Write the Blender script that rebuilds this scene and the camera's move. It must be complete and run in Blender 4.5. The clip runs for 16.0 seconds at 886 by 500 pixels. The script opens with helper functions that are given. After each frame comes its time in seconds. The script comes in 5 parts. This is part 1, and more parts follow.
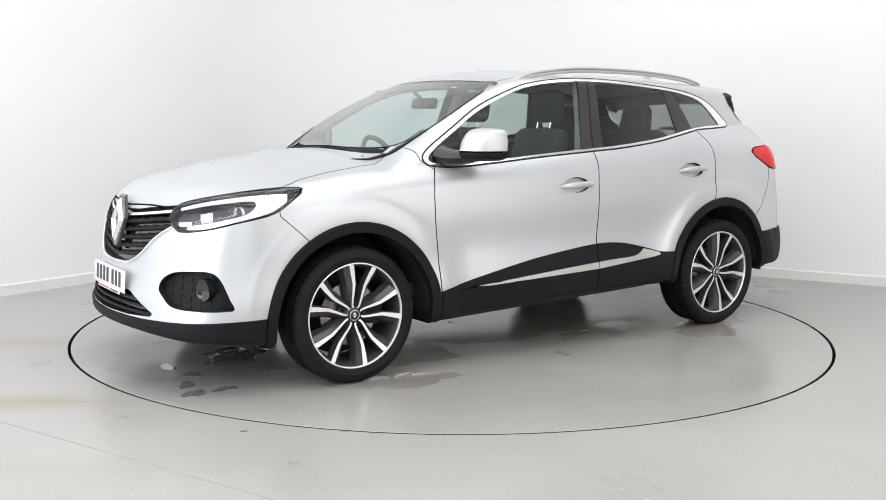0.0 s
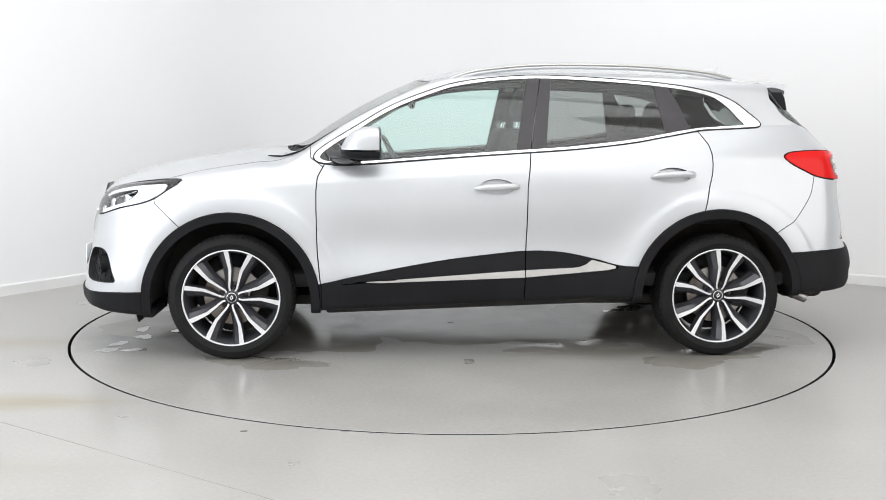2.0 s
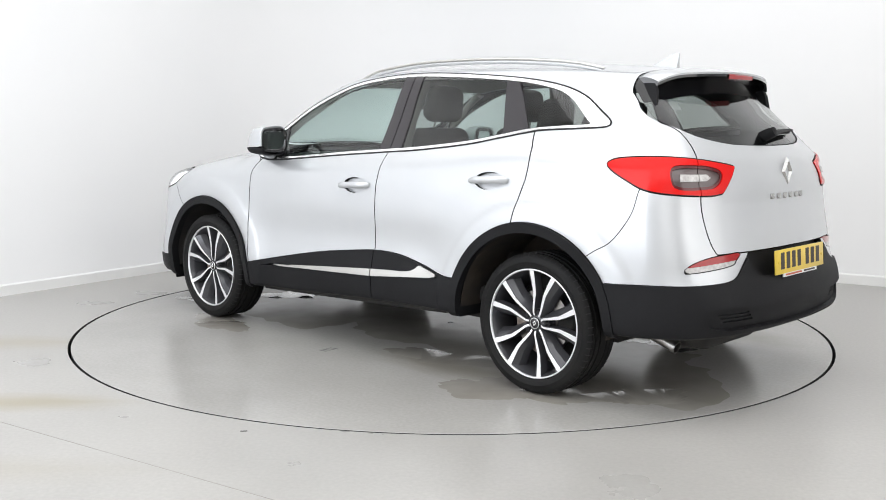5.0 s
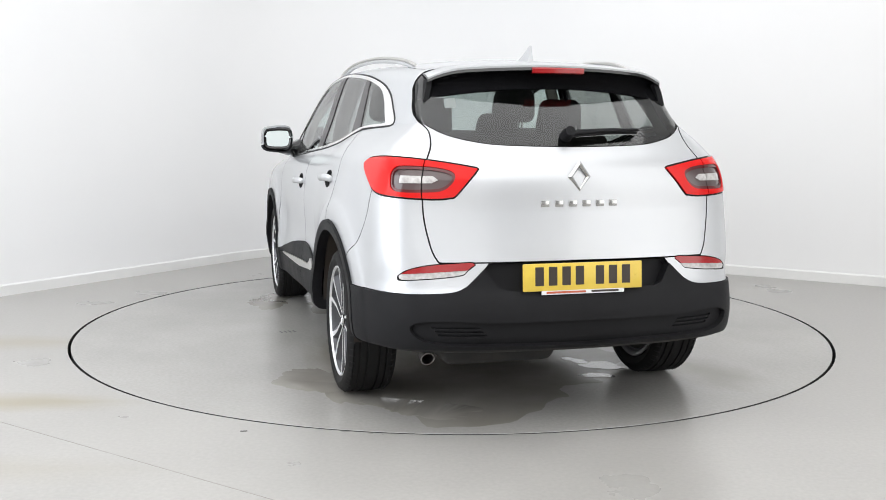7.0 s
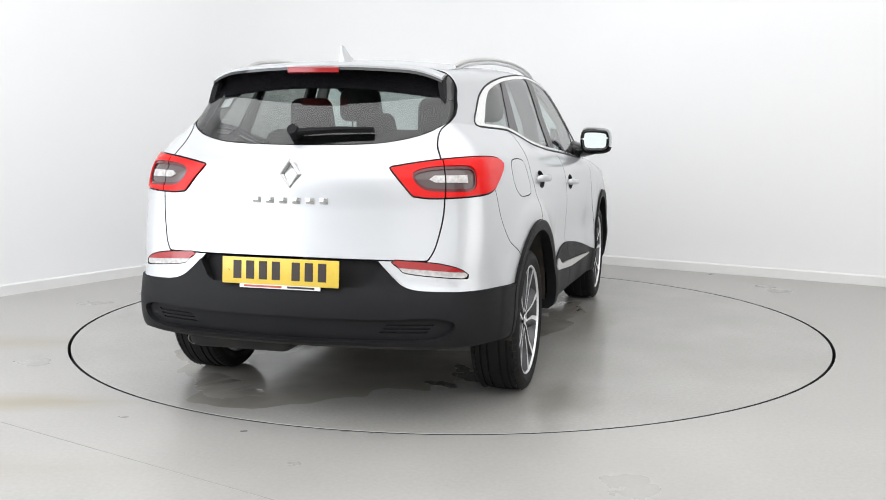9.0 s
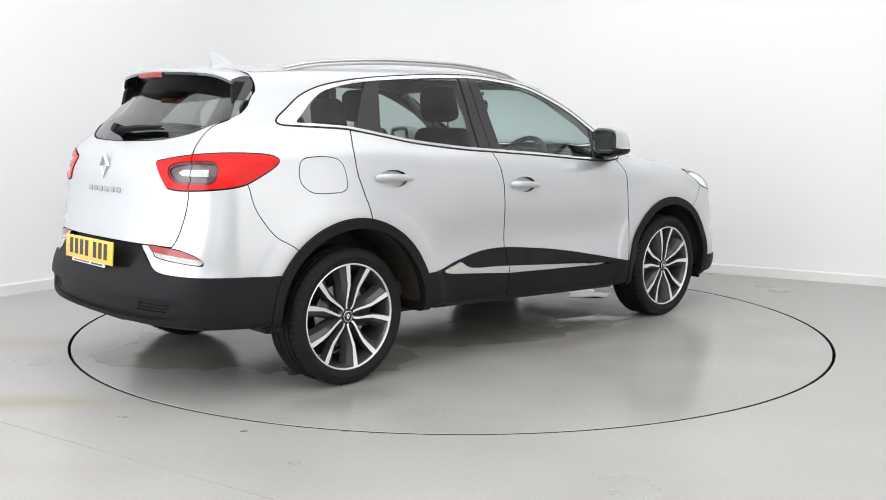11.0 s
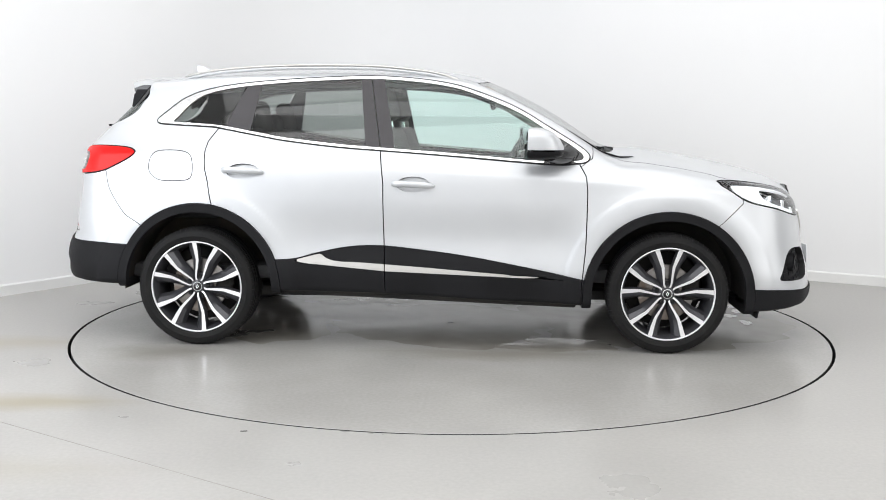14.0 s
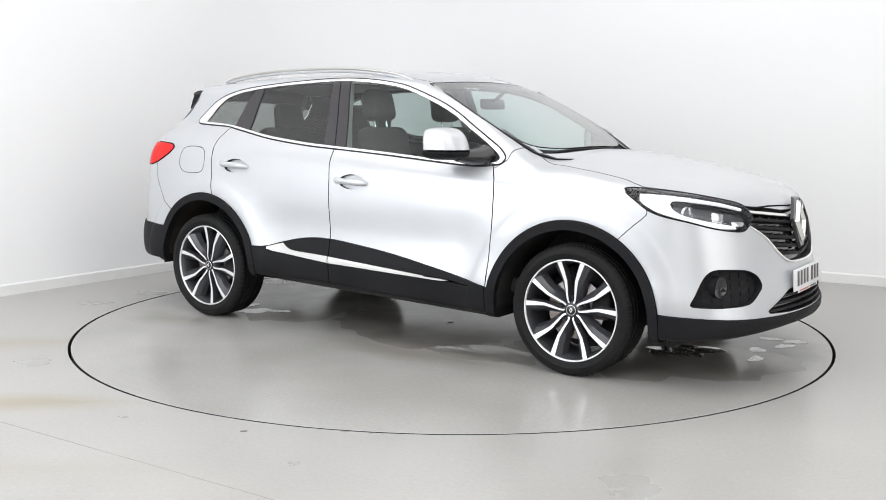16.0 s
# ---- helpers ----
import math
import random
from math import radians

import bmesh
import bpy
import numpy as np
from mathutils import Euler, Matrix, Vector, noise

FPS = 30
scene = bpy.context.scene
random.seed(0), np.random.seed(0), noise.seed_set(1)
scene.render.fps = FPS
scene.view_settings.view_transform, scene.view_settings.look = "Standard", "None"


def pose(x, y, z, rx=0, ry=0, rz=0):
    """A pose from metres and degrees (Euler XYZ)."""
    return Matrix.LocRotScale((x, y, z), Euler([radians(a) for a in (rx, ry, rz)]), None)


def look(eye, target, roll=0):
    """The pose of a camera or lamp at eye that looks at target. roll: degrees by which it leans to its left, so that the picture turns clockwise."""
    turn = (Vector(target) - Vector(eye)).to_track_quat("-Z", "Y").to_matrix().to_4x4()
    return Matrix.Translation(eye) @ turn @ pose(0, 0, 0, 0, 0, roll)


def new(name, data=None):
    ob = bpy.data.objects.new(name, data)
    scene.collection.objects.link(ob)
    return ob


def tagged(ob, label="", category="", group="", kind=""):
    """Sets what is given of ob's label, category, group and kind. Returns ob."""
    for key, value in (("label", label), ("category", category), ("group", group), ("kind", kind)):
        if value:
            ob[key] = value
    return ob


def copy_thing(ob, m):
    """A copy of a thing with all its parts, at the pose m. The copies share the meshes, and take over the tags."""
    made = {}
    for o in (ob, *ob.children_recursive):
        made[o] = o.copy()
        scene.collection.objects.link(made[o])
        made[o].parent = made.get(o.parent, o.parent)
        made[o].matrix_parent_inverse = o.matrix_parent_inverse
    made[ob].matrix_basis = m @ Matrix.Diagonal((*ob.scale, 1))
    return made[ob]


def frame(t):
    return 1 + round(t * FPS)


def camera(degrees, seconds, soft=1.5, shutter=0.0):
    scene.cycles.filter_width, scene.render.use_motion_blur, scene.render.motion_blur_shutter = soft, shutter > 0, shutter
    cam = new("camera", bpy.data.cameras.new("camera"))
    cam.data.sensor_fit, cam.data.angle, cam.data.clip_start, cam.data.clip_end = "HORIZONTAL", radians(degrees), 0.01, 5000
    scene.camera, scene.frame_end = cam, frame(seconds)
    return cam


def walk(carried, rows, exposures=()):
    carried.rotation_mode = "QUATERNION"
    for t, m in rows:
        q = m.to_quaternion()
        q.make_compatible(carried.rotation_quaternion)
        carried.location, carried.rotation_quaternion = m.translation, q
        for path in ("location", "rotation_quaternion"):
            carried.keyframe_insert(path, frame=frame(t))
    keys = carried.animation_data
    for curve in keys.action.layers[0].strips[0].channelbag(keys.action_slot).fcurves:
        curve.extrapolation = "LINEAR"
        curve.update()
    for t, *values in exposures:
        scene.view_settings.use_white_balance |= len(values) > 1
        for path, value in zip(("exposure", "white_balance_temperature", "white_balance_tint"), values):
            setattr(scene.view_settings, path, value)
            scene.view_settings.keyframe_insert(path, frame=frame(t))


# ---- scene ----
from mathutils.bvhtree import BVHTree

SECONDS = 16.0
cam = camera(48.5, SECONDS, soft=0.95)
EYE = pose(0.0, -6.195, 1.267, 90 - 7.355, 0.0, 0.48) @ pose(0, 0, 0, 0, 0, 0.358)
walk(cam, [(0.0, EYE), (SECONDS, EYE)])

# The turntable goes round evenly; the car stands a little off its axis.
THETA_START, THETA_RATE = 214.911, -15.544
CAR_OFF = (-0.087, 0.0976)
CAR_LIFT = 0.008
TABLE_R = 2.288

# ---- world, lamps, exposure ----
world = bpy.data.worlds.new("world")
scene.world = world
world.use_nodes = True
world.node_tree.nodes["Background"].inputs[0].default_value = (1.0, 1.0, 1.0, 1)
world.node_tree.nodes["Background"].inputs[1].default_value = 0.05
scene.view_settings.exposure = 0.0


def ceiling_lamp(x, y, sx, sy, watts, turn=0.0, z=4.45):
    """A broad diffused studio light under the ceiling."""
    data = bpy.data.lights.new("studio_light", "AREA")
    data.shape, data.size, data.size_y, data.energy = "RECTANGLE", sx, sy, watts
    data.color = (0.993, 0.995, 1.0)
    ob = new("studio_light", data)
    ob.matrix_basis = pose(x, y, z, 0, 0, turn)
    return ob


def fill_light(x, y, z, size, watts, tint):
    """A tall diffused light out of view, added as fill, that faces the car."""
    ob = ceiling_lamp(0, 0, size, size, watts)
    ob.data.color = tint
    ob.matrix_basis = look((x, y, z), (0, 0, 0.9))


ceiling_lamp(-0.2, -1.5, 7.0, 5.6, 165)
ceiling_lamp(-0.2, -6.8, 8.5, 4.5, 248)
# Three unseen lights added to brighten the car's sides and the walls.
fill_light(-4.3, -4.0, 2.0, 3.4, 148, (0.90, 0.94, 1.0))
fill_light(5.4, -4.7, 2.2, 4.8, 120, (1.0, 0.995, 0.985))
fill_light(0.3, -10.0, 2.1, 4.2, 55, (1.0, 1.0, 1.0))
# ---- materials ----
def material(name, color, rough=0.5, metal=0.0, coat=0.0, second=None, scale=8.0, fine=0.0, fine_scale=300.0, rough_var=0.0,
             trans=0.0, ior=1.45, emit=0.0, spec=0.5):
    """A principled surface with two scales of variation: broad patches towards a second colour, and fine relief."""
    m = bpy.data.materials.new(name)
    m.use_nodes = True
    nt = m.node_tree
    b = nt.nodes["Principled BSDF"]
    b.inputs["Base Color"].default_value = (*color, 1)
    b.inputs["Roughness"].default_value = rough
    b.inputs["Metallic"].default_value = metal
    b.inputs["Coat Weight"].default_value = coat
    b.inputs["Coat Roughness"].default_value = 0.10
    b.inputs["Transmission Weight"].default_value = trans
    b.inputs["IOR"].default_value = ior
    b.inputs["Specular IOR Level"].default_value = spec
    if emit:
        b.inputs["Emission Color"].default_value = (*color, 1)
        b.inputs["Emission Strength"].default_value = emit
    co = nt.nodes.new("ShaderNodeTexCoord")
    if second or rough_var:
        no = nt.nodes.new("ShaderNodeTexNoise")
        no.inputs["Scale"].default_value = scale
        no.inputs["Detail"].default_value = 6
        nt.links.new(co.outputs["Object"], no.inputs["Vector"])
        if second:
            mix = nt.nodes.new("ShaderNodeMix")
            mix.data_type = "RGBA"
            ramp = nt.nodes.new("ShaderNodeMapRange")
            ramp.inputs["From Min"].default_value, ramp.inputs["From Max"].default_value = 0.35, 0.68
            nt.links.new(no.outputs["Fac"], ramp.inputs["Value"])
            nt.links.new(ramp.outputs["Result"], mix.inputs["Factor"])
            mix.inputs[6].default_value, mix.inputs[7].default_value = (*color, 1), (*second, 1)
            nt.links.new(mix.outputs[2], b.inputs["Base Color"])
        if rough_var:
            rr = nt.nodes.new("ShaderNodeMapRange")
            rr.inputs["From Min"].default_value, rr.inputs["From Max"].default_value = 0.3, 0.7
            rr.inputs["To Min"].default_value, rr.inputs["To Max"].default_value = rough - rough_var, rough + rough_var
            nt.links.new(no.outputs["Fac"], rr.inputs["Value"])
            nt.links.new(rr.outputs["Result"], b.inputs["Roughness"])
    if fine:
        n2 = nt.nodes.new("ShaderNodeTexNoise")
        n2.inputs["Scale"].default_value = fine_scale
        n2.inputs["Detail"].default_value = 3
        nt.links.new(co.outputs["Object"], n2.inputs["Vector"])
        bump = nt.nodes.new("ShaderNodeBump")
        bump.inputs["Strength"].default_value = fine
        bump.inputs["Distance"].default_value = 0.002
        nt.links.new(n2.outputs["Fac"], bump.inputs["Height"])
        nt.links.new(bump.outputs["Normal"], b.inputs["Normal"])
    return m


def glass_material(name, tint, base=0.08, power=3.6, rough=0.0):
    """Thin tinted glass: a see-through tint under a clear gloss."""
    m = bpy.data.materials.new(name)
    m.use_nodes = True
    nt = m.node_tree
    nt.nodes.remove(nt.nodes["Principled BSDF"])
    tr = nt.nodes.new("ShaderNodeBsdfTransparent")
    tr.inputs[0].default_value = (*tint, 1)
    gl = nt.nodes.new("ShaderNodeBsdfGlossy")
    gl.inputs["Roughness"].default_value = rough
    lw = nt.nodes.new("ShaderNodeLayerWeight")
    lw.inputs[0].default_value = 0.5
    pw = nt.nodes.new("ShaderNodeMath")
    pw.operation = "POWER"
    pw.inputs[1].default_value = power
    nt.links.new(lw.outputs["Facing"], pw.inputs[0])
    fr = nt.nodes.new("ShaderNodeMath")
    fr.operation = "MULTIPLY_ADD"
    fr.inputs[1].default_value, fr.inputs[2].default_value = 0.86, base
    nt.links.new(pw.outputs[0], fr.inputs[0])
    mx = nt.nodes.new("ShaderNodeMixShader")
    nt.links.new(fr.outputs[0], mx.inputs[0])
    nt.links.new(tr.outputs[0], mx.inputs[1])
    nt.links.new(gl.outputs[0], mx.inputs[2])
    nt.links.new(mx.outputs[0], nt.nodes["Material Output"].inputs[0])
    return m


M = {
    "paint": material("silver_white_paint", (0.560, 0.572, 0.588), 0.40, 0.55, coat=0.8, fine=0.03, fine_scale=900, second=(0.545, 0.558, 0.576), scale=5),
    "plastic": material("black_textured_plastic", (0.0085, 0.0085, 0.0095), 0.55, second=(0.013, 0.013, 0.0145), scale=3, fine=0.25, fine_scale=700, rough_var=0.08, spec=0.17),
    "gloss_black": material("gloss_black", (0.008, 0.008, 0.009), 0.08, coat=0.5),
    "seal_and_shade": material("rubber_seal_and_gap_shade", (0.012, 0.012, 0.013), 0.6, fine=0.1),
    "chrome": material("chrome", (0.93, 0.93, 0.92), 0.20, 0.9, rough_var=0.04, scale=20),
    "satin": material("satin_chrome", (0.62, 0.61, 0.59), 0.36, 1.0, fine=0.04, rough_var=0.05, scale=12),
    "glass": glass_material("tinted_glass_clear", (0.82, 0.955, 0.92)),
    "privacy": glass_material("tinted_glass_dark", (0.53, 0.565, 0.55)),
    "screen": glass_material("windscreen_glass", (0.86, 0.97, 0.945), 0.13, 2.2),
    "lens": glass_material("clear_lens", (0.96, 0.97, 0.97), 0.05, 4.5),
    "pillar": material("pillar_film", (0.030, 0.027, 0.030), 0.35, coat=0.2, fine=0.05),
    # The rear lamps are off; a weak emission is added to brighten the red.
    "red": material("glowing_red_lens", (0.62, 0.009, 0.008), 0.2, coat=0.08, emit=0.05, spec=0.22),
    "maroon": material("maroon_lens", (0.095, 0.006, 0.008), 0.2, coat=0.4),
    "badge_metal": material("shaded_badge_metal", (0.50, 0.50, 0.49), 0.15, 1.0, rough_var=0.04, scale=30),
    # Same added glow on an unlit lens.
    "red_dark": material("glowing_dark_red_lens", (0.30, 0.006, 0.008), 0.15, coat=0.5, emit=0.05),
    "smoke": material("smoked_lens", (0.085, 0.058, 0.058), 0.15, coat=0.5),
    "white_lens": material("white_lens", (0.56, 0.55, 0.54), 0.15, coat=0.6, second=(0.36, 0.34, 0.33), scale=60),
    "drl": material("daylight_guide", (0.88, 0.90, 0.93), 0.25, emit=0.35),
    "housing": material("lamp_housing", (0.05, 0.05, 0.055), 0.3, 0.3, second=(0.11, 0.11, 0.12), scale=25),
    "reflector": material("lamp_reflector", (0.85, 0.86, 0.88), 0.14, 1.0, rough_var=0.05, scale=40),
    "interior": material("dark_interior_trim", (0.035, 0.035, 0.037), 0.8, second=(0.05, 0.05, 0.052), scale=6, fine=0.3),
    "fabric": material("seat_fabric", (0.045, 0.042, 0.042), 0.95, second=(0.065, 0.06, 0.06), scale=30, fine=0.12, fine_scale=120),
    "headliner": material("grey_headliner", (0.36, 0.345, 0.32), 0.95, fine=0.2),
    "tyre": material("tyre_rubber", (0.0075, 0.0075, 0.008), 0.66, second=(0.014, 0.0135, 0.013), scale=9, fine=0.2, fine_scale=250, rough_var=0.1, spec=0.22),
    "alloy": material("machined_alloy", (0.84, 0.84, 0.85), 0.34, 0.75, fine=0.03, rough_var=0.05, scale=30),
    "grey_alloy": material("dark_grey_alloy", (0.060, 0.060, 0.066), 0.34, 0.35, coat=0.5, rough_var=0.05, scale=15),
    "disc": material("brake_disc", (0.30, 0.29, 0.28), 0.35, 1.0, second=(0.16, 0.13, 0.11), scale=14),
    "under": material("underbody", (0.016, 0.016, 0.016), 0.85, second=(0.03, 0.027, 0.024), scale=7, fine=0.4),
    "rust": material("dusty_liner", (0.022, 0.020, 0.018), 0.9, second=(0.045, 0.034, 0.025), scale=9, fine=0.5),
    "plate_yellow": material("plate_yellow", (0.72, 0.52, 0.07), 0.35, coat=0.3, second=(0.66, 0.47, 0.06), scale=14),
    "plate_white": material("plate_white", (0.78, 0.79, 0.80), 0.35, coat=0.3, second=(0.72, 0.73, 0.75), scale=14),
    "ink": material("plate_ink", (0.035, 0.025, 0.02), 0.4),
    "red_ink": material("red_ink", (0.45, 0.10, 0.05), 0.4),
    "steel": material("exhaust_steel", (0.42, 0.41, 0.40), 0.35, 1.0, second=(0.22, 0.2, 0.18), scale=18),
    "lamp_on": material("lit_lamp", (1.0, 1.0, 0.98), 0.3, emit=1.5),
    "mirror": material("mirror_glass", (0.55, 0.60, 0.60), 0.01, 1.0),
}
# ---- the car's outer form ----
def lerp(x, *pairs):
    """Smooth interpolation through a short table of (place, value)."""
    xs = [p[0] for p in pairs]
    ys = [p[1] for p in pairs]
    x = np.asarray(x, float)
    m = np.gradient(np.array(ys), np.array(xs))
    i = np.clip(np.searchsorted(xs, x) - 1, 0, len(xs) - 2)
    xa, ya, ma = np.array(xs), np.array(ys), m
    h = xa[i + 1] - xa[i]
    t = np.clip((x - xa[i]) / h, 0, 1)
    return ((2 * t**3 - 3 * t**2 + 1) * ya[i] + (t**3 - 2 * t**2 + t) * h * ma[i]
            + (-2 * t**3 + 3 * t**2) * ya[i + 1] + (t**3 - t**2) * h * ma[i + 1])


def smax(a, b, k):
    h = np.maximum(k - np.abs(a - b), 0) / k
    return np.maximum(a, b) + h * h * k / 4


HUB_X, HUB_Z = 1.323, 0.328


def belt(x):
    return lerp(x, (-2.2, 1.27), (-1.6, 1.25), (-1.17, 1.215), (-0.81, 1.155), (-0.28, 1.105), (0.1, 1.08), (0.87, 1.045), (1.4, 1.03))


def half_width(x, z):
    low = lerp(z, (0.15, 0.85), (0.3, 0.878), (0.42, 0.893), (0.55, 0.886), (0.7, 0.884), (0.85, 0.878), (0.95, 0.868), (1.05, 0.845), (1.3, 0.76))
    zb = belt(x)
    yb = lerp(x, (-2.2, 0.62), (-1.9, 0.652), (-1.53, 0.685), (-1.1, 0.742), (-0.6, 0.785), (-0.1, 0.803), (0.8, 0.80), (1.3, 0.78), (2.0, 0.7))
    high = yb - 0.355 * (z - zb)
    # shoulder: the body rounds over into the glass
    w = -smax(-low, -(high + 0.9 * np.maximum(zb - 0.0 - z, 0)), 0.07)
    w = w - 0.05 * np.clip((x - 1.25) / 0.75, 0, None) ** 2 - 0.095 * np.clip((-1.15 - x) / 0.9, 0, None) ** 2
    for hx in (HUB_X, -HUB_X):
        r = np.hypot(x - hx, z - HUB_Z)
        w = w + 0.0045 * (0.5 - 0.5 * np.tanh((r - 0.575) / 0.012)) * np.clip((0.98 - z) / 0.1, 0, 1)
        w = w + 0.018 * np.exp(-((r - 0.50) / 0.11) ** 2) * np.clip((1.0 - z) / 0.15, 0, 1)
    w = w - 0.016 * np.exp(-((z - 0.63) / 0.13) ** 2) * np.clip((0.95 - np.abs(x - 0.02)) / 0.3, 0, 1)
    return w


def top_line(x):
    return lerp(x, (-2.3, 1.44), (-1.9, 1.502), (-1.6, 1.535), (-1.3, 1.562), (-1.0, 1.577), (-0.4, 1.586), (0.0, 1.575), (0.2, 1.55), (0.411, 1.476),
                (0.569, 1.402), (0.727, 1.315), (0.855, 1.232), (0.98, 1.15), (1.06, 1.122), (1.2, 1.115), (1.48, 1.076), (1.83, 1.008), (2.0, 0.957), (2.13, 0.905), (2.3, 0.79))


def nose_line(z):
    return lerp(z, (0.1, 2.17), (0.2, 2.23), (0.28, 2.275), (0.4, 2.268), (0.54, 2.232), (0.7, 2.203), (0.85, 2.168), (0.95, 2.125), (1.1, 2.05), (1.6, 1.9))


def tail_line(z):
    return lerp(z, (0.1, -2.05), (0.25, -2.12), (0.33, -2.205), (0.46, -2.242), (0.55, -2.225), (0.6, -2.202), (0.7, -2.180), (0.9, -2.146), (1.05, -2.130),
                (1.11, -2.105), (1.165, -2.06), (1.25, -1.985), (1.41, -1.83), (1.5, -1.775), (1.6, -1.74))


def sill_line(x):
    return lerp(x, (-2.4, 0.335), (-1.75, 0.335), (-0.9, 0.315), (-0.2, 0.30), (0.4, 0.27), (0.9, 0.255), (1.8, 0.232), (2.1, 0.245), (2.3, 0.27))


def tail_bow(z):
    return lerp(z, (0.2, 0.17), (0.6, 0.175), (0.8, 0.21), (1.1, 0.24), (1.25, 0.32), (1.6, 0.34))


def tail_turn(z):
    return lerp(z, (0.2, 0.38), (0.55, 0.36), (0.75, 0.14), (1.0, 0.10), (1.6, 0.08))


def form(p):
    """Below zero inside the car's outer skin."""
    x, y, z = p[:, 0], np.abs(p[:, 1]), p[:, 2]
    side = y - half_width(x, z)
    top = (z - top_line(x) + 0.15 * y**2) * np.where((x > 0.1) & (x < 1.05), 0.85, 1.0)
    nose = x - nose_line(z) + 0.33 * y**2 + 0.10 * y**6
    tail = tail_line(z) - x + tail_bow(z) * y**2 + tail_turn(z) * y**6
    f = smax(side, top, 0.05)
    f = smax(f, nose, 0.12)
    f = smax(f, tail, 0.10 - 0.05 * np.clip((z - 1.08) / 0.22, 0, 1) ** 2 * (3 - 2 * np.clip((z - 1.08) / 0.22, 0, 1)))
    return smax(f, sill_line(x) - z, 0.04)


def skin(step):
    """The half y >= 0 of the outer skin as a dense grid: vertices and triangles."""
    lo, hi = np.array([-2.5, 0.0, 0.05]), np.array([2.5, 1.1, 1.8])
    c_lo, c_hi = np.array([-1.55, 0.0, 0.55]), np.array([1.6, 0.45, 0.98])
    n = [int(round((hi[i] - lo[i]) / step)) for i in range(3)]
    index, pts, tris = {}, [], []
    for axis, end in ((0, lo), (0, hi), (1, hi), (2, lo), (2, hi)):
        u, v = [i for i in range(3) if i != axis]
        ids = np.empty((n[u] + 1, n[v] + 1), int)
        for i in range(n[u] + 1):
            for j in range(n[v] + 1):
                key = [0, 0, 0]
                key[u], key[v], key[axis] = i, j, 0 if end is lo else n[axis]
                key = tuple(key)
                if key not in index:
                    index[key] = len(pts)
                    pts.append(key)
                ids[i, j] = index[key]
        a, b, c, d = ids[:-1, :-1].ravel(), ids[1:, :-1].ravel(), ids[1:, 1:].ravel(), ids[:-1, 1:].ravel()
        flip = (end is lo) != (axis == 1)
        quads = np.stack([a, d, c, b] if flip else [a, b, c, d], 1)
        tris += [quads[:, [0, 1, 2]], quads[:, [0, 2, 3]]]
    box = lo + (hi - lo) * np.array(pts) / np.array(n)
    start = np.clip(box, c_lo, c_hi)
    way = box - start
    near, far = np.zeros(len(box)), np.full(len(box), 1.3)
    for _ in range(34):
        mid = (near + far) / 2
        inside = form(start + way * mid[:, None]) < 0
        near, far = np.where(inside, mid, near), np.where(inside, far, mid)
    return start + way * near[:, None], np.concatenate(tris)
# ---- tools for parts ----
def mesh_object(name, verts, faces, mat_, parent=None, label="", normals=None, smooth=True):
    me = bpy.data.meshes.new(name)
    verts, faces = np.asarray(verts, np.float32), np.asarray(faces, np.int32)
    k = faces.shape[1]
    me.vertices.add(len(verts))
    me.vertices.foreach_set("co", verts.ravel())
    me.loops.add(faces.size)
    me.loops.foreach_set("vertex_index", faces.ravel())
    me.polygons.add(len(faces))
    me.polygons.foreach_set("loop_start", np.arange(0, faces.size, k, dtype=np.int32))
    me.polygons.foreach_set("use_smooth", np.full(len(faces), smooth))
    me.update(calc_edges=True)
    me.materials.append(mat_)
    if normals is not None:
        me.normals_split_custom_set_from_vertices([tuple(n) for n in normals])
    ob = new(name, me)
    if parent is not None:
        ob.parent = parent
    if label:
        ob["label"] = label
    return ob


def part(name, bm, mat_, parent, label="", smooth=True, angle=0.6):
    """One bmesh as one mesh object under a thing or a part; mat_ may be a list of materials."""
    me = bpy.data.meshes.new(name)
    bmesh.ops.recalc_face_normals(bm, faces=bm.faces)
    for f in bm.faces:
        f.smooth = smooth
    for e in bm.edges:
        if len(e.link_faces) == 2 and e.calc_face_angle(0) > angle:
            e.smooth = False
    bm.to_mesh(me)
    bm.free()
    for one in (mat_ if isinstance(mat_, (list, tuple)) else [mat_]):
        me.materials.append(one)
    ob = new(name, me)
    if parent is not None:
        ob.parent = parent
    if label:
        ob["label"] = label
    return ob


def rounded(size, m=None, bevel=0.02, segments=3, taper=1.0, bm=None):
    """A box with rounded edges, its top narrowed by taper."""
    own = bm or bmesh.new()
    tmp = bmesh.new()
    bmesh.ops.create_cube(tmp, size=1.0)
    for v in tmp.verts:
        k = taper if v.co.z > 0 else 1.0
        v.co = Vector((v.co.x * size[0] * k, v.co.y * size[1] * k, v.co.z * size[2]))
    if bevel:
        bmesh.ops.bevel(tmp, geom=tmp.edges[:], offset=bevel, segments=segments, profile=0.5, affect="EDGES", clamp_overlap=True)
    tmp.transform(m or Matrix())
    me = bpy.data.meshes.new("tmp")
    tmp.to_mesh(me)
    tmp.free()
    own.from_mesh(me)
    bpy.data.meshes.remove(me)
    return own


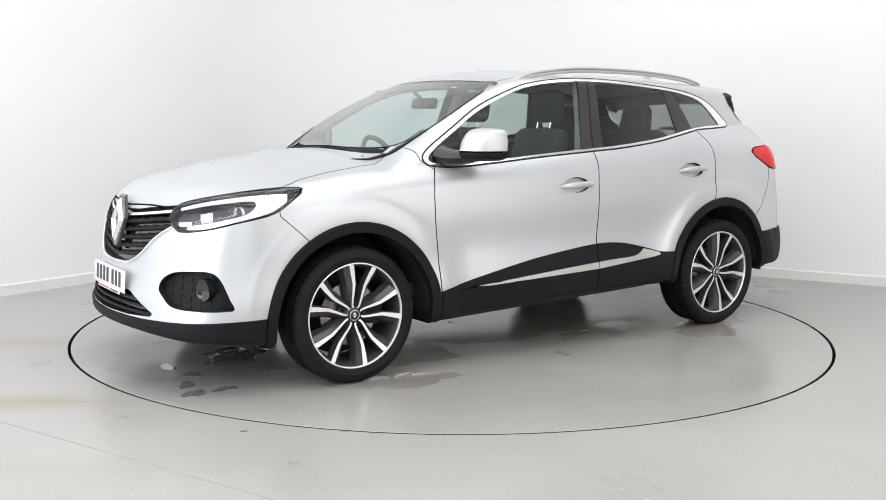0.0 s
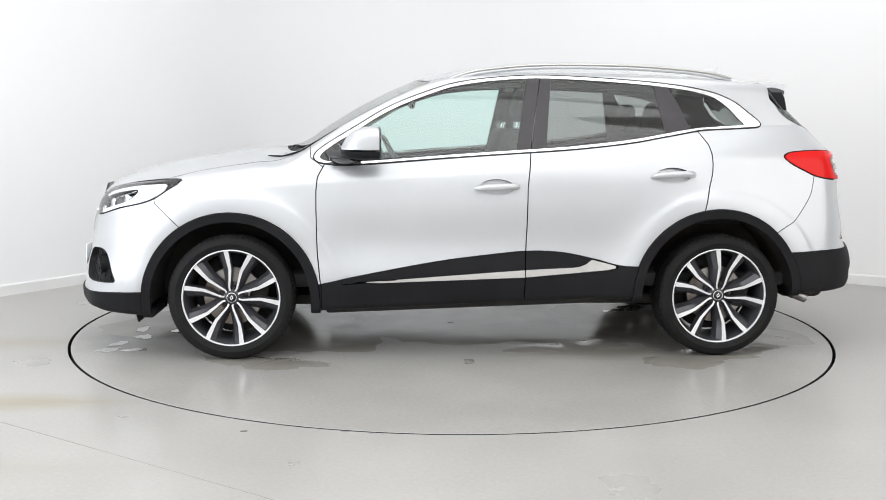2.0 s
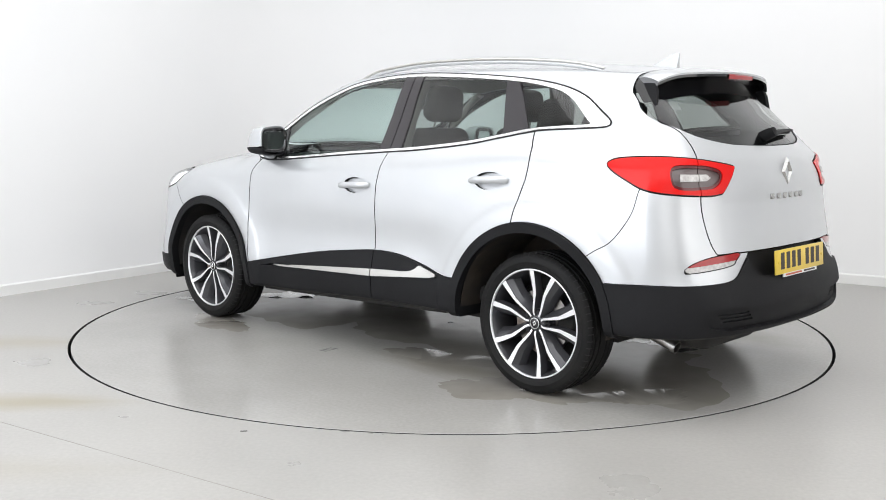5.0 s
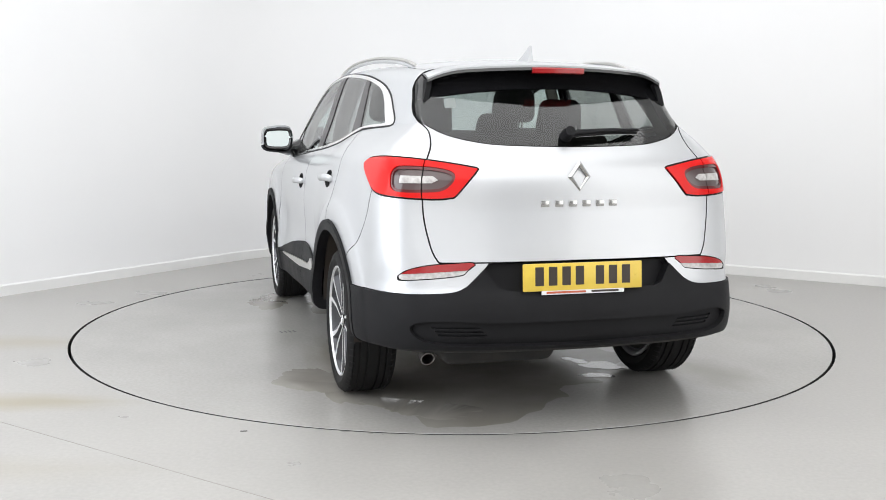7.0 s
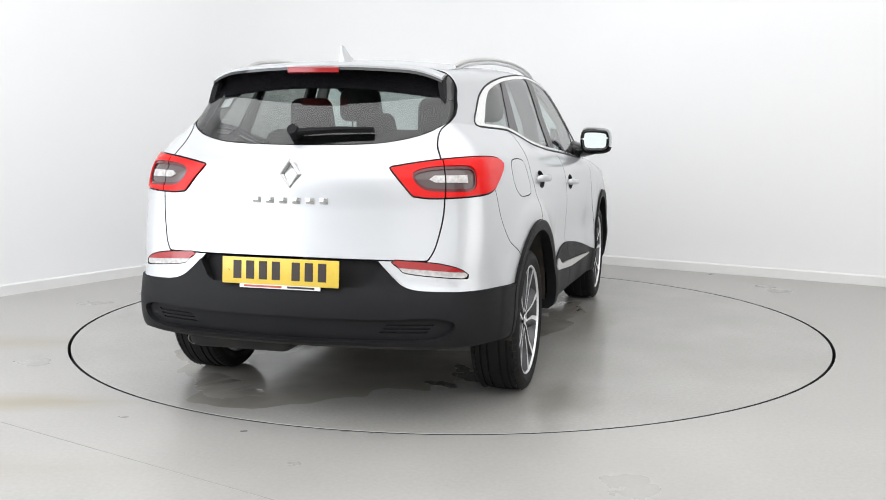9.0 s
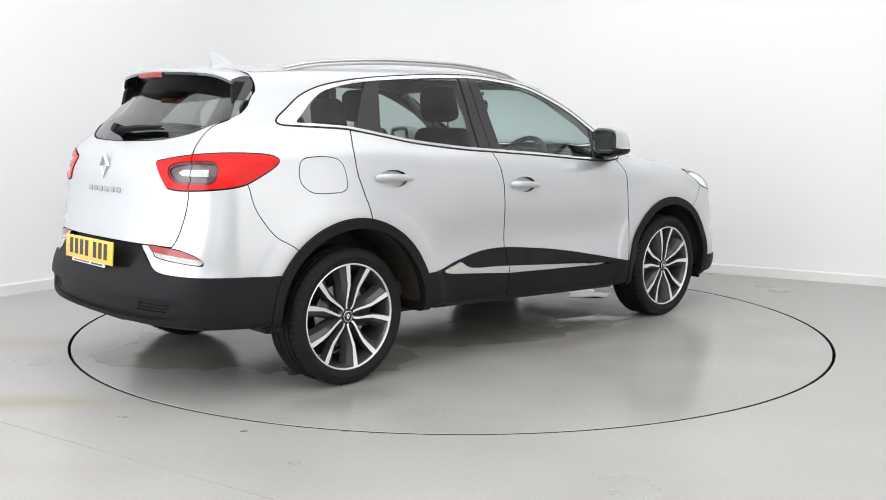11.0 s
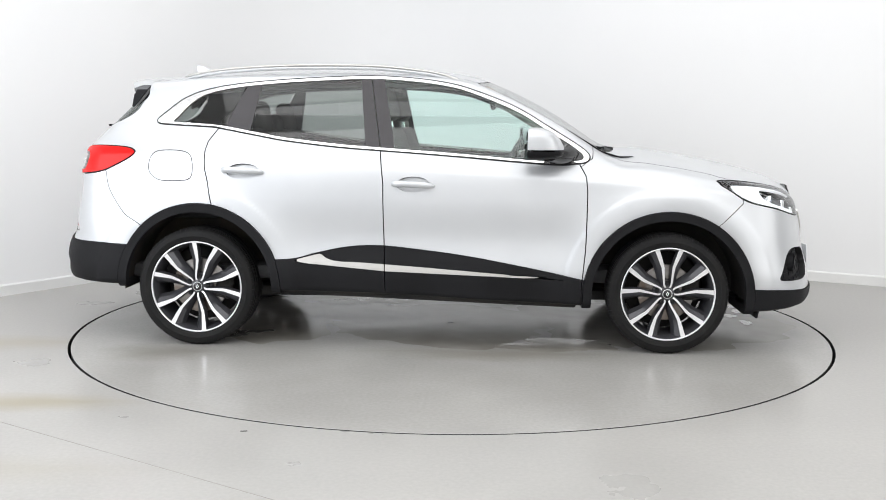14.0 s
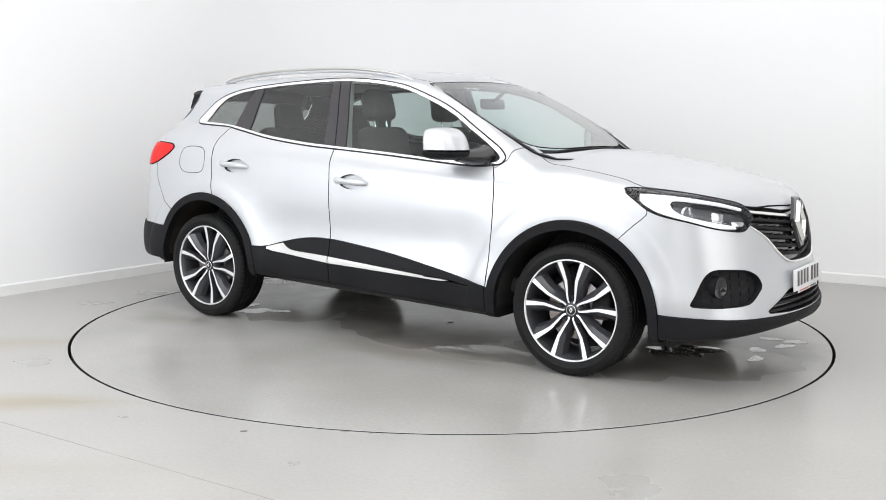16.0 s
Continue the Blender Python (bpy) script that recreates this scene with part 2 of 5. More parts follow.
def tube(points, radius, segments=10, closed=False, bm=None, flat=1.0):
    """A round bar along a path of points."""
    own = bm or bmesh.new()
    pts = [Vector(p) for p in points]
    rings = []
    n = len(pts)
    for i, p in enumerate(pts):
        a = pts[(i - 1) % n] if closed or i else pts[0]
        b = pts[(i + 1) % n] if closed or i < n - 1 else pts[-1]
        d = (b - a).normalized()
        u = d.cross(Vector((0, 0, 1)))
        u = u.normalized() if u.length > 1e-4 else Vector((0, 1, 0))
        w = u.cross(d)
        r = radius[i] if isinstance(radius, (list, tuple)) else radius
        rings.append([own.verts.new(p + u * math.cos(t) * r * flat + w * math.sin(t) * r) for t in (2 * math.pi * k / segments for k in range(segments))])
    for i in range(n if closed else n - 1):
        r0, r1 = rings[i], rings[(i + 1) % n]
        for k in range(segments):
            own.faces.new((r0[k], r0[(k + 1) % segments], r1[(k + 1) % segments], r1[k]))
    if not closed:
        own.faces.new(rings[0][::-1])
        own.faces.new(rings[-1])
    return own


def lathe(profile, segments=64, bm=None, m=None, closed=False):
    """Turns (radius, along) pairs about the y axis."""
    own = bm or bmesh.new()
    rows = []
    for r, y in profile:
        rows.append([own.verts.new((m or Matrix()) @ Vector((r * math.cos(2 * math.pi * k / segments), y, r * math.sin(2 * math.pi * k / segments)))) for k in range(segments)])
    pairs = list(zip(rows, rows[1:] + ([rows[0]] if closed else [])))
    for a, b in pairs[: len(rows) if closed else len(rows) - 1]:
        for k in range(segments):
            own.faces.new((a[k], a[(k + 1) % segments], b[(k + 1) % segments], b[k]))
    return own


def prism(outline, depth, m=None, bm=None, inset=0.0):
    """A flat outline (x, y), drawn out along z from 0 to depth."""
    own = bm or bmesh.new()
    m = m or Matrix()
    lo = [own.verts.new(m @ Vector((x, y, 0))) for x, y in outline]
    cx, cy = sum(p[0] for p in outline) / len(outline), sum(p[1] for p in outline) / len(outline)
    hi = [own.verts.new(m @ Vector((x + (cx - x) * inset, y + (cy - y) * inset, depth))) for x, y in outline]
    own.faces.new(lo[::-1])
    own.faces.new(hi)
    for i in range(len(lo)):
        j = (i + 1) % len(lo)
        own.faces.new((lo[i], lo[j], hi[j], hi[i]))
    return own


def curve(points, n=6, closed=False):
    """A smooth line through points."""
    p = np.array(points, float)
    k = len(p)
    out = []
    for i in range(k if closed else k - 1):
        a = p[(i - 1) % k] if closed or i else 2 * p[0] - p[1]
        b, c = p[i], p[(i + 1) % k]
        d = p[(i + 2) % k] if closed or i < k - 2 else 2 * p[-1] - p[-2]
        for t in np.arange(n) / n:
            out.append(0.5 * ((2 * b) + (c - a) * t + (2 * a - 5 * b + 4 * c - d) * t**2 + (3 * b - a - 3 * c + d) * t**3))
    if not closed:
        out.append(p[-1])
    return np.array(out)


def within(a, b, pts):
    """Signed distance in a plane to a closed outline, below zero inside."""
    best = np.full(len(a), 1e9)
    inside = np.zeros(len(a), bool)
    p = np.asarray(pts, float)
    for (x0, y0), (x1, y1) in zip(p, np.roll(p, -1, 0)):
        dx, dy = x1 - x0, y1 - y0
        t = np.clip(((a - x0) * dx + (b - y0) * dy) / (dx * dx + dy * dy + 1e-12), 0, 1)
        best = np.minimum(best, (a - x0 - t * dx) ** 2 + (b - y0 - t * dy) ** 2)
        if abs(dy) > 1e-12:
            inside ^= ((y0 > b) != (y1 > b)) & (a < dx * (b - y0) / dy + x0)
    return np.where(inside, -1, 1) * np.sqrt(best)


def beside(a, b, p0, p1):
    """Signed distance to the line from p0 to p1; below zero on its left."""
    dx, dy = p1[0] - p0[0], p1[1] - p0[1]
    return ((a - p0[0]) * dy - (b - p0[1]) * dx) / math.hypot(dx, dy)


def split(V, T, d):
    s = d[T] < 0
    k = s.sum(1)
    t_in, t_out, mix = T[k == 3], T[k == 0], T[(k == 1) | (k == 2)]
    if not len(mix):
        return V, t_in, t_out
    sm = d[mix] < 0
    odd_in = sm.sum(1) == 1
    odd = np.where(odd_in[:, None], sm, ~sm).argmax(1)
    r = np.arange(len(mix))
    a, b, c = mix[r, odd], mix[r, (odd + 1) % 3], mix[r, (odd + 2) % 3]
    edges = np.sort(np.concatenate([np.stack([a, b], 1), np.stack([a, c], 1)]), 1)
    uni, inv = np.unique(edges, axis=0, return_inverse=True)
    inv = inv.ravel()
    d0, d1 = d[uni[:, 0]], d[uni[:, 1]]
    t = (d0 / (d0 - d1))[:, None]
    ids = len(V) + inv
    V = np.concatenate([V, V[uni[:, 0]] * (1 - t) + V[uni[:, 1]] * t])
    ab, ac = ids[: len(mix)], ids[len(mix):]
    one = np.stack([a, ab, ac], 1)
    two = np.concatenate([np.stack([ab, b, c], 1), np.stack([ab, c, ac], 1)])
    o2 = np.concatenate([odd_in, odd_in])
    return V, np.concatenate([t_in, one[odd_in], two[~o2]]), np.concatenate([t_out, one[~odd_in], two[o2]])


def take(S, field, gap=0.0):
    """Cuts a field's inside out of a skin: the piece, and what is left, with a gap between."""
    V, T = S
    V, t_in, t_out = split(V, T, field(V) + gap / 2)
    piece = (V, t_in)
    if gap:
        V, _, t_out = split(V, t_out, field(V) - gap / 2)
    return piece, (V, t_out)


def finer(S, times=1):
    """Each triangle in four, with the new corners laid on the skin."""
    V, T = S
    for _ in range(times):
        used, inv = np.unique(T, return_inverse=True)
        V, T = V[used], inv.reshape(T.shape)
        e = np.sort(np.concatenate([T[:, [0, 1]], T[:, [1, 2]], T[:, [2, 0]]]), 1)
        uni, inv = np.unique(e, axis=0, return_inverse=True)
        m = len(V) + inv.ravel().reshape(3, -1)
        mid = (V[uni[:, 0]] + V[uni[:, 1]]) / 2
        n = slopes(mid)
        keep = mid[:, 1].copy()
        mid = mid - n * form(mid)[:, None]
        mid[:, 1] = np.where(keep < 1e-6, 0.0, mid[:, 1])
        V = np.concatenate([V, mid])
        a, b, c = T.T
        T = np.concatenate([np.stack([a, m[0], m[2]], 1), np.stack([m[0], b, m[1]], 1), np.stack([m[2], m[1], c], 1), np.stack([m[0], m[1], m[2]], 1)])
    return V, T


def slopes(P):
    e = 2e-3
    g = np.stack([form(P + e * a) - form(P - e * a) for a in np.eye(3)], 1)
    return g / np.maximum(np.linalg.norm(g, axis=1), 1e-9)[:, None]


def panel(name, S, mat_, parent, out=0.0, skirt=0.014, side="both", label="", project=True):
    """A piece of skin as a panel with turned-in edges. side: left (+y), right (-y), or both halves in one."""
    V, T = S
    used, inv = np.unique(T, return_inverse=True)
    V, T = V[used], inv.reshape(T.shape)
    a, b, c = V[T[:, 0]], V[T[:, 1]], V[T[:, 2]]
    T = T[np.linalg.norm(np.cross(b - a, c - a), axis=1) > 1e-10]
    N = slopes(V)
    P = V + N * out
    e = np.concatenate([T[:, [0, 1]], T[:, [1, 2]], T[:, [2, 0]]])
    key = np.sort(e, 1)
    _, first, count = np.unique(key, axis=0, return_index=True, return_counts=True)
    rim = e[first[count == 1]]
    rim = rim[~((V[rim[:, 0], 1] < 1e-5) & (V[rim[:, 1], 1] < 1e-5))]
    verts, faces, norms = [P], [T], [N]
    edge_from = len(T)
    if skirt and len(rim):
        i, j = rim[:, 0], rim[:, 1]
        lat = np.cross(P[j] - P[i], N[i] + N[j])
        lat /= np.maximum(np.linalg.norm(lat, axis=1), 1e-9)[:, None]
        # a small rounded lip before the edge turns in
        li, lj = P[i] + lat * 0.0, P[j] + lat * 0.0
        q = np.concatenate([li, lj, P[j] - N[j] * skirt, P[i] - N[i] * skirt])
        n = len(rim)
        o = len(P)
        r = np.arange(n)
        verts.append(q)
        norms.append(np.concatenate([lat] * 4))
        faces.append(np.stack([o + r, o + 3 * n + r, o + 2 * n + r], 1))
        faces.append(np.stack([o + r, o + 2 * n + r, o + n + r], 1))
    P, T, N = np.concatenate(verts), np.concatenate(faces), np.concatenate(norms)
    flip = np.array([1, -1, 1])
    if side == "both":
        T = np.concatenate([T, T[:, ::-1] + len(P)])
        P, N = np.concatenate([P, P * flip]), np.concatenate([N, N * flip])
    elif side == "right":
        P, N, T = P * flip, N * flip, T[:, ::-1]
    ob = mesh_object(name, P, T, mat_, parent, label, normals=N)
    # Painted panels get black edges: the shade in the shut lines as colour.
    if mat_ is M["paint"] and skirt and edge_from:
        ob.data.materials.append(M["seal_and_shade"])
        idx = np.zeros(len(T), np.int32)
        half = len(T) // 2 if side == "both" else len(T)
        idx[edge_from:half] = 1
        if side == "both":
            idx[half + edge_from:] = 1
        ob.data.polygons.foreach_set("material_index", idx)
    return ob


def skin_at(axis, sign, **kw):
    p = np.array([kw.get("x", 0.0), kw.get("y", 0.0), kw.get("z", 0.0)])
    far, near = 3.0, 0.0 if axis < 2 else 0.7
    for _ in range(40):
        mid = (far + near) / 2
        p[axis] = sign * mid
        if form(p[None])[0] < 0:
            near = mid
        else:
            far = mid
    return Vector(p), Vector(slopes(np.array([[p[0], p[1], p[2]]]))[0])
# ---- the studio ----
def floor_material(name, base, second, rough, stain_and_shade):
    m = material(name, base, rough, second=second, scale=1.1, rough_var=0.04)
    nt = m.node_tree
    b = nt.nodes["Principled BSDF"]
    old = b.inputs["Base Color"].links[0].from_socket
    co = nt.nodes.new("ShaderNodeTexCoord")
    speck = nt.nodes.new("ShaderNodeTexNoise")
    speck.inputs["Scale"].default_value = 55
    speck.inputs["Detail"].default_value = 8
    nt.links.new(co.outputs["Object"], speck.inputs["Vector"])
    rg = nt.nodes.new("ShaderNodeMapRange")
    rg.inputs["From Min"].default_value, rg.inputs["From Max"].default_value = 0.3, 0.75
    rg.inputs["To Min"].default_value, rg.inputs["To Max"].default_value = 0.93, 1.05
    nt.links.new(speck.outputs["Fac"], rg.inputs["Value"])
    mul = nt.nodes.new("ShaderNodeMix")
    mul.data_type, mul.blend_type = "RGBA", "MULTIPLY"
    mul.inputs[0].default_value = 1.0
    nt.links.new(old, mul.inputs[6])
    nt.links.new(rg.outputs["Result"], mul.inputs[7])
    last = mul.outputs[2]
    for x, y, rx, ry, k, colour in stain_and_shade:
        mp = nt.nodes.new("ShaderNodeMapping")
        mp.inputs["Location"].default_value = (-x / rx, -y / ry, 0)
        mp.inputs["Scale"].default_value = (1 / rx, 1 / ry, 0)
        nt.links.new(co.outputs["Object"], mp.inputs["Vector"])
        warp = nt.nodes.new("ShaderNodeTexNoise")
        warp.inputs["Scale"].default_value = 1.3
        warp.inputs["Detail"].default_value = 2.5
        nt.links.new(mp.outputs[0], warp.inputs["Vector"])
        ad = nt.nodes.new("ShaderNodeVectorMath")
        ad.operation = "MULTIPLY_ADD"
        ad.inputs[1].default_value = (0.9, 0.9, 0)
        nt.links.new(warp.outputs["Color"], ad.inputs[0])
        nt.links.new(mp.outputs[0], ad.inputs[2])
        sub = nt.nodes.new("ShaderNodeVectorMath")
        sub.operation = "SUBTRACT"
        sub.inputs[1].default_value = (0.45, 0.45, 0)
        nt.links.new(ad.outputs[0], sub.inputs[0])
        ln = nt.nodes.new("ShaderNodeVectorMath")
        ln.operation = "LENGTH"
        nt.links.new(sub.outputs[0], ln.inputs[0])
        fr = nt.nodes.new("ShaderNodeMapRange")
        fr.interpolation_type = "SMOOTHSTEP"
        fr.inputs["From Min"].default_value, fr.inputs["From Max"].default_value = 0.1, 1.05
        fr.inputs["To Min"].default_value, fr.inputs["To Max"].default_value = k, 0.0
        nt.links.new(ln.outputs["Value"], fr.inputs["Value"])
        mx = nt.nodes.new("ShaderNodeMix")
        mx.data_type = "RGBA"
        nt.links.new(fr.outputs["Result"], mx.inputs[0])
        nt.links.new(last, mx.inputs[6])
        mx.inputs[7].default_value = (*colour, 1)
        last = mx.outputs[2]
    nt.links.new(last, b.inputs["Base Color"])
    return m


TAN = (0.30, 0.265, 0.19)
FLOOR = floor_material("grey_floor_coating", (0.360, 0.351, 0.334), (0.405, 0.395, 0.376), 0.30,
                       [(-1.95, -1.88, 0.62, 0.17, 0.9, TAN), (-2.55, -0.68, 0.7, 0.22, 0.6, TAN), (-1.9, -2.75, 1.0, 0.2, 0.3, TAN)])
# Damp stains, and last a broad oval: the car's shade put into the colour.
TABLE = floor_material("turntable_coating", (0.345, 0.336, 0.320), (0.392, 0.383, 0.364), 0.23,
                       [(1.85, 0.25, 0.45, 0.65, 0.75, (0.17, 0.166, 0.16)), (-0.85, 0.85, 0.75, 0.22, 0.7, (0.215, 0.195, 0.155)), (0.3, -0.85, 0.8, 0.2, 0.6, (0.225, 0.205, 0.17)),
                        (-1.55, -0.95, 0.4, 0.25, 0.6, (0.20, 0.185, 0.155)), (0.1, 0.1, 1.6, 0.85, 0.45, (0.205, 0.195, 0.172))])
WALL = material("white_wall_paint", (0.86, 0.86, 0.862), 0.75, second=(0.84, 0.843, 0.848), scale=0.7, fine=0.05, fine_scale=60, rough_var=0.05)
SKIRTING = material("white_skirting_paint", (0.80, 0.80, 0.79), 0.45, second=(0.76, 0.76, 0.75), scale=4, fine=0.05)
# Black on the ring gap's sides and pit, painting in the shade there.
GAP = material("gap_shade", (0.012, 0.012, 0.012), 0.8)

CORNER = Vector((-1.08, 4.09, 0))
ALONG_L, ALONG_R = Vector((-0.555, -0.832, 0)).normalized(), Vector((0.872, -0.489, 0)).normalized()
ROOM_L, ROOM_R, ROOM_H = 14.0, 14.0, 4.6


def floor_with_hole():
    bm = bmesh.new()
    n = 192
    hole = TABLE_R + 0.009
    rows = [[], [], []]
    for k in range(n):
        a = 2 * math.pi * k / n
        c, s = math.cos(a), math.sin(a)
        rows[0].append(bm.verts.new((hole * c, hole * s, -0.12)))
        rows[1].append(bm.verts.new((hole * c, hole * s, 0)))
        rows[2].append(bm.verts.new((22 * c, 22 * s, 0)))
    for r0, r1 in zip(rows, rows[1:]):
        for k in range(n):
            bm.faces.new((r0[k], r0[(k + 1) % n], r1[(k + 1) % n], r1[k]))
    for f in bm.faces:
        f.material_index = 1 if min(v.co.z for v in f.verts) < -0.05 else 0
    ob = part("floor", bm, [FLOOR, GAP], None)
    tagged(ob, kind="structure")
    pit = prism([((hole + 0.05) * math.cos(2 * math.pi * k / 96), (hole + 0.05) * math.sin(2 * math.pi * k / 96)) for k in range(96)], -0.02, pose(0, 0, -0.12))
    pit_ob = part("floor_pit", pit, GAP, None)
    tagged(pit_ob, kind="structure")


floor_with_hole()


def wall_line():
    """Points along both walls with a rounded corner between them."""
    r = 1.7
    a, b = CORNER + ALONG_L * r, CORNER + ALONG_R * r
    pts = [CORNER + ALONG_L * ROOM_L]
    for k in range(25):
        t = k / 24
        pts.append(a * (1 - t) ** 2 + CORNER * 2 * t * (1 - t) + b * t**2)
    pts.append(CORNER + ALONG_R * ROOM_R)
    return pts


def back_walls():
    inner = wall_line()
    out = (-(ALONG_L + ALONG_R)).normalized() * 0.15
    bm = bmesh.new()
    lo = [bm.verts.new(p) for p in inner]
    hi = [bm.verts.new(p + Vector((0, 0, ROOM_H))) for p in inner]
    lo2 = [bm.verts.new(p + out) for p in inner]
    hi2 = [bm.verts.new(p + out + Vector((0, 0, ROOM_H))) for p in inner]
    for i in range(len(inner) - 1):
        bm.faces.new((lo[i], lo[i + 1], hi[i + 1], hi[i]))
        bm.faces.new((lo2[i], lo2[i + 1], hi2[i + 1], hi2[i]))
        bm.faces.new((hi[i], hi[i + 1], hi2[i + 1], hi2[i]))
    tagged(part("wall_back", bm, WALL, None, angle=0.3), kind="structure")
    bm = bmesh.new()
    step = (ALONG_L + ALONG_R).normalized() * 0.018
    prof = [(0.0, 0.0), (1.0, 0.0), (1.0, 0.072), (0.55, 0.083), (0.0, 0.083)]
    rows = [[bm.verts.new(p + step * k + Vector((0, 0, z))) for k, z in prof] for p in inner]
    for r0, r1 in zip(rows, rows[1:]):
        for k in range(len(prof) - 1):
            bm.faces.new((r0[k], r0[k + 1], r1[k + 1], r1[k]))
    tagged(part("baseboard", bm, SKIRTING, None, angle=0.3), kind="structure")
    # the two walls behind the camera, and the ceiling
    far = CORNER + ALONG_L * ROOM_L + ALONG_R * ROOM_R
    for name, p, q in (("wall_front_left", CORNER + ALONG_L * ROOM_L, far), ("wall_front_right", CORNER + ALONG_R * ROOM_R, far)):
        bm = bmesh.new()
        d = (q - p).normalized()
        nrm = Vector((-d.y, d.x, 0)) * 0.15
        if nrm.dot(p - CORNER) < 0:
            nrm = -nrm
        vs = [bm.verts.new(v) for v in (p, q, q + nrm, p + nrm)]
        up = [bm.verts.new(v.co + Vector((0, 0, ROOM_H))) for v in vs]
        for i in range(4):
            bm.faces.new((vs[i], vs[(i + 1) % 4], up[(i + 1) % 4], up[i]))
        bm.faces.new(up)
        tagged(part(name, bm, WALL, None, smooth=False), kind="structure")
    bm = bmesh.new()
    vs = [bm.verts.new(v + Vector((0, 0, ROOM_H))) for v in (CORNER, CORNER + ALONG_L * ROOM_L, far, CORNER + ALONG_R * ROOM_R)]
    up = [bm.verts.new(v.co + Vector((0, 0, 0.2))) for v in vs]
    bm.faces.new(vs)
    bm.faces.new(up)
    for i in range(4):
        bm.faces.new((vs[i], vs[(i + 1) % 4], up[(i + 1) % 4], up[i]))
    tagged(part("ceiling", bm, WALL, None, smooth=False), kind="structure")


back_walls()


def turntable():
    bm = bmesh.new()
    n = 192
    rows = []
    for r, z in ((TABLE_R - 0.008, -0.11), (TABLE_R - 0.008, -0.002), (TABLE_R - 0.010, 0.0), (1.2, 0.0), (0.5, 0.0)):
        rows.append([bm.verts.new((r * math.cos(2 * math.pi * k / n), r * math.sin(2 * math.pi * k / n), z)) for k in range(n)])
    for a, b in zip(rows, rows[1:]):
        for k in range(n):
            bm.faces.new((a[k], a[(k + 1) % n], b[(k + 1) % n], b[k]))
    bm.faces.new(rows[-1])
    for f in bm.faces:
        f.material_index = 1 if min(v.co.z for v in f.verts) < -0.05 else 0
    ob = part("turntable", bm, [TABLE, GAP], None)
    return tagged(ob, "round turntable flush in the floor, grey coating with damp stains and shade painted under the car", "turntable")


table = turntable()
# ---- the car ----
car = tagged(new("car"), "silver-white compact crossover car with black lower cladding and alloy wheels", "car")
car.empty_display_size = 0.2


def q_of(V):
    return V[:, 1] - np.abs(V[:, 0])


def xz(pts):
    return lambda V: within(V[:, 0], V[:, 2], pts)


def qz(pts, front):
    s = 1 if front else -1
    return lambda V: np.maximum(within(q_of(V), V[:, 2], pts), 1.3 - s * V[:, 0])


def both(*fields):
    return lambda V: np.maximum.reduce([f(V) for f in fields])


ARCH = ((1.322, 0.315), (-1.303, 0.335))


def arch(i, r):
    cx, cz = ARCH[i]
    return lambda V: np.maximum(np.hypot(V[:, 0] - cx, np.maximum(V[:, 2] - cz, 0)) - r, 0.5 - V[:, 1])


S = skin(0.017)
pieces = {}

# wheel arches
for i in (0, 1):
    _, S = take(S, arch(i, 0.424))
    pieces["arch", i], S = take(S, arch(i, 0.472), 0.003)

# the lower sides
under, S = take(S, lambda V: np.maximum(slopes(V)[:, 2] + 0.55, V[:, 2] - 0.5))
strip_line = np.concatenate([curve([(0.775, 0.408), (-0.245, 0.478), (-0.50, 0.490), (-0.573, 0.508), (-0.603, 0.533)], 4),
                             curve([(-0.603, 0.533), (-0.69, 0.512), (-0.769, 0.492)], 3), np.array([(-0.69, 0.475), (-0.246, 0.438), (0.775, 0.403)])])
strip, S = take(S, xz(strip_line), 0.003)
clad_top = curve([(0.95, 0.385), (0.838, 0.410), (0.548, 0.468), (0.215, 0.527), (-0.057, 0.561), (-0.269, 0.580), (-0.451, 0.572), (-0.633, 0.535), (-0.767, 0.502), (-0.95, 0.498)], 5)
clad, S = take(S, xz(np.concatenate([clad_top, np.array([(-0.95, 0.1), (0.95, 0.1)])])), 0.003)
door_gap = [(-0.240, 0.20), (-0.242, 0.350), (-0.248, 0.503), (-0.255, 0.715), (-0.258, 0.926), (-0.279, 1.103)]

# glass area of the side
dlo = curve([(0.884, 1.080), (0.862, 1.111), (0.799, 1.156), (0.648, 1.248), (0.527, 1.322), (0.405, 1.381), (0.221, 1.449), (0.098, 1.482), (-0.087, 1.508), (-0.336, 1.523), (-0.676, 1.511),
             (-1.047, 1.482), (-1.283, 1.445), (-1.428, 1.394), (-1.524, 1.325), (-1.588, 1.272), (-1.574, 1.248), (-1.50, 1.241), (-1.255, 1.229), (-1.191, 1.220), (-1.002, 1.186), (-0.817, 1.154),
             (-0.510, 1.120), (-0.282, 1.104), (0.097, 1.078), (0.641, 1.036), (0.825, 1.040), (0.874, 1.056)], 5, True)
day = curve([(0.852, 1.078), (0.79, 1.135), (0.640, 1.228), (0.525, 1.300), (0.40, 1.361), (0.22, 1.430), (0.098, 1.463), (-0.087, 1.489), (-0.336, 1.504), (-0.676, 1.492),
             (-1.04, 1.464), (-1.270, 1.424), (-1.375, 1.372), (-1.458, 1.292), (-1.490, 1.260), (-1.462, 1.255), (-1.352, 1.250), (-1.19, 1.236), (-1.0, 1.202), (-0.817, 1.171),
             (-0.51, 1.137), (-0.28, 1.120), (0.097, 1.094), (0.60, 1.054), (0.80, 1.052)], 5, True)
glazing, S = take(S, xz(dlo), 0.008)
glazing = finer(glazing)
glazing, frame_trim = take(glazing, xz(day), 0.0)
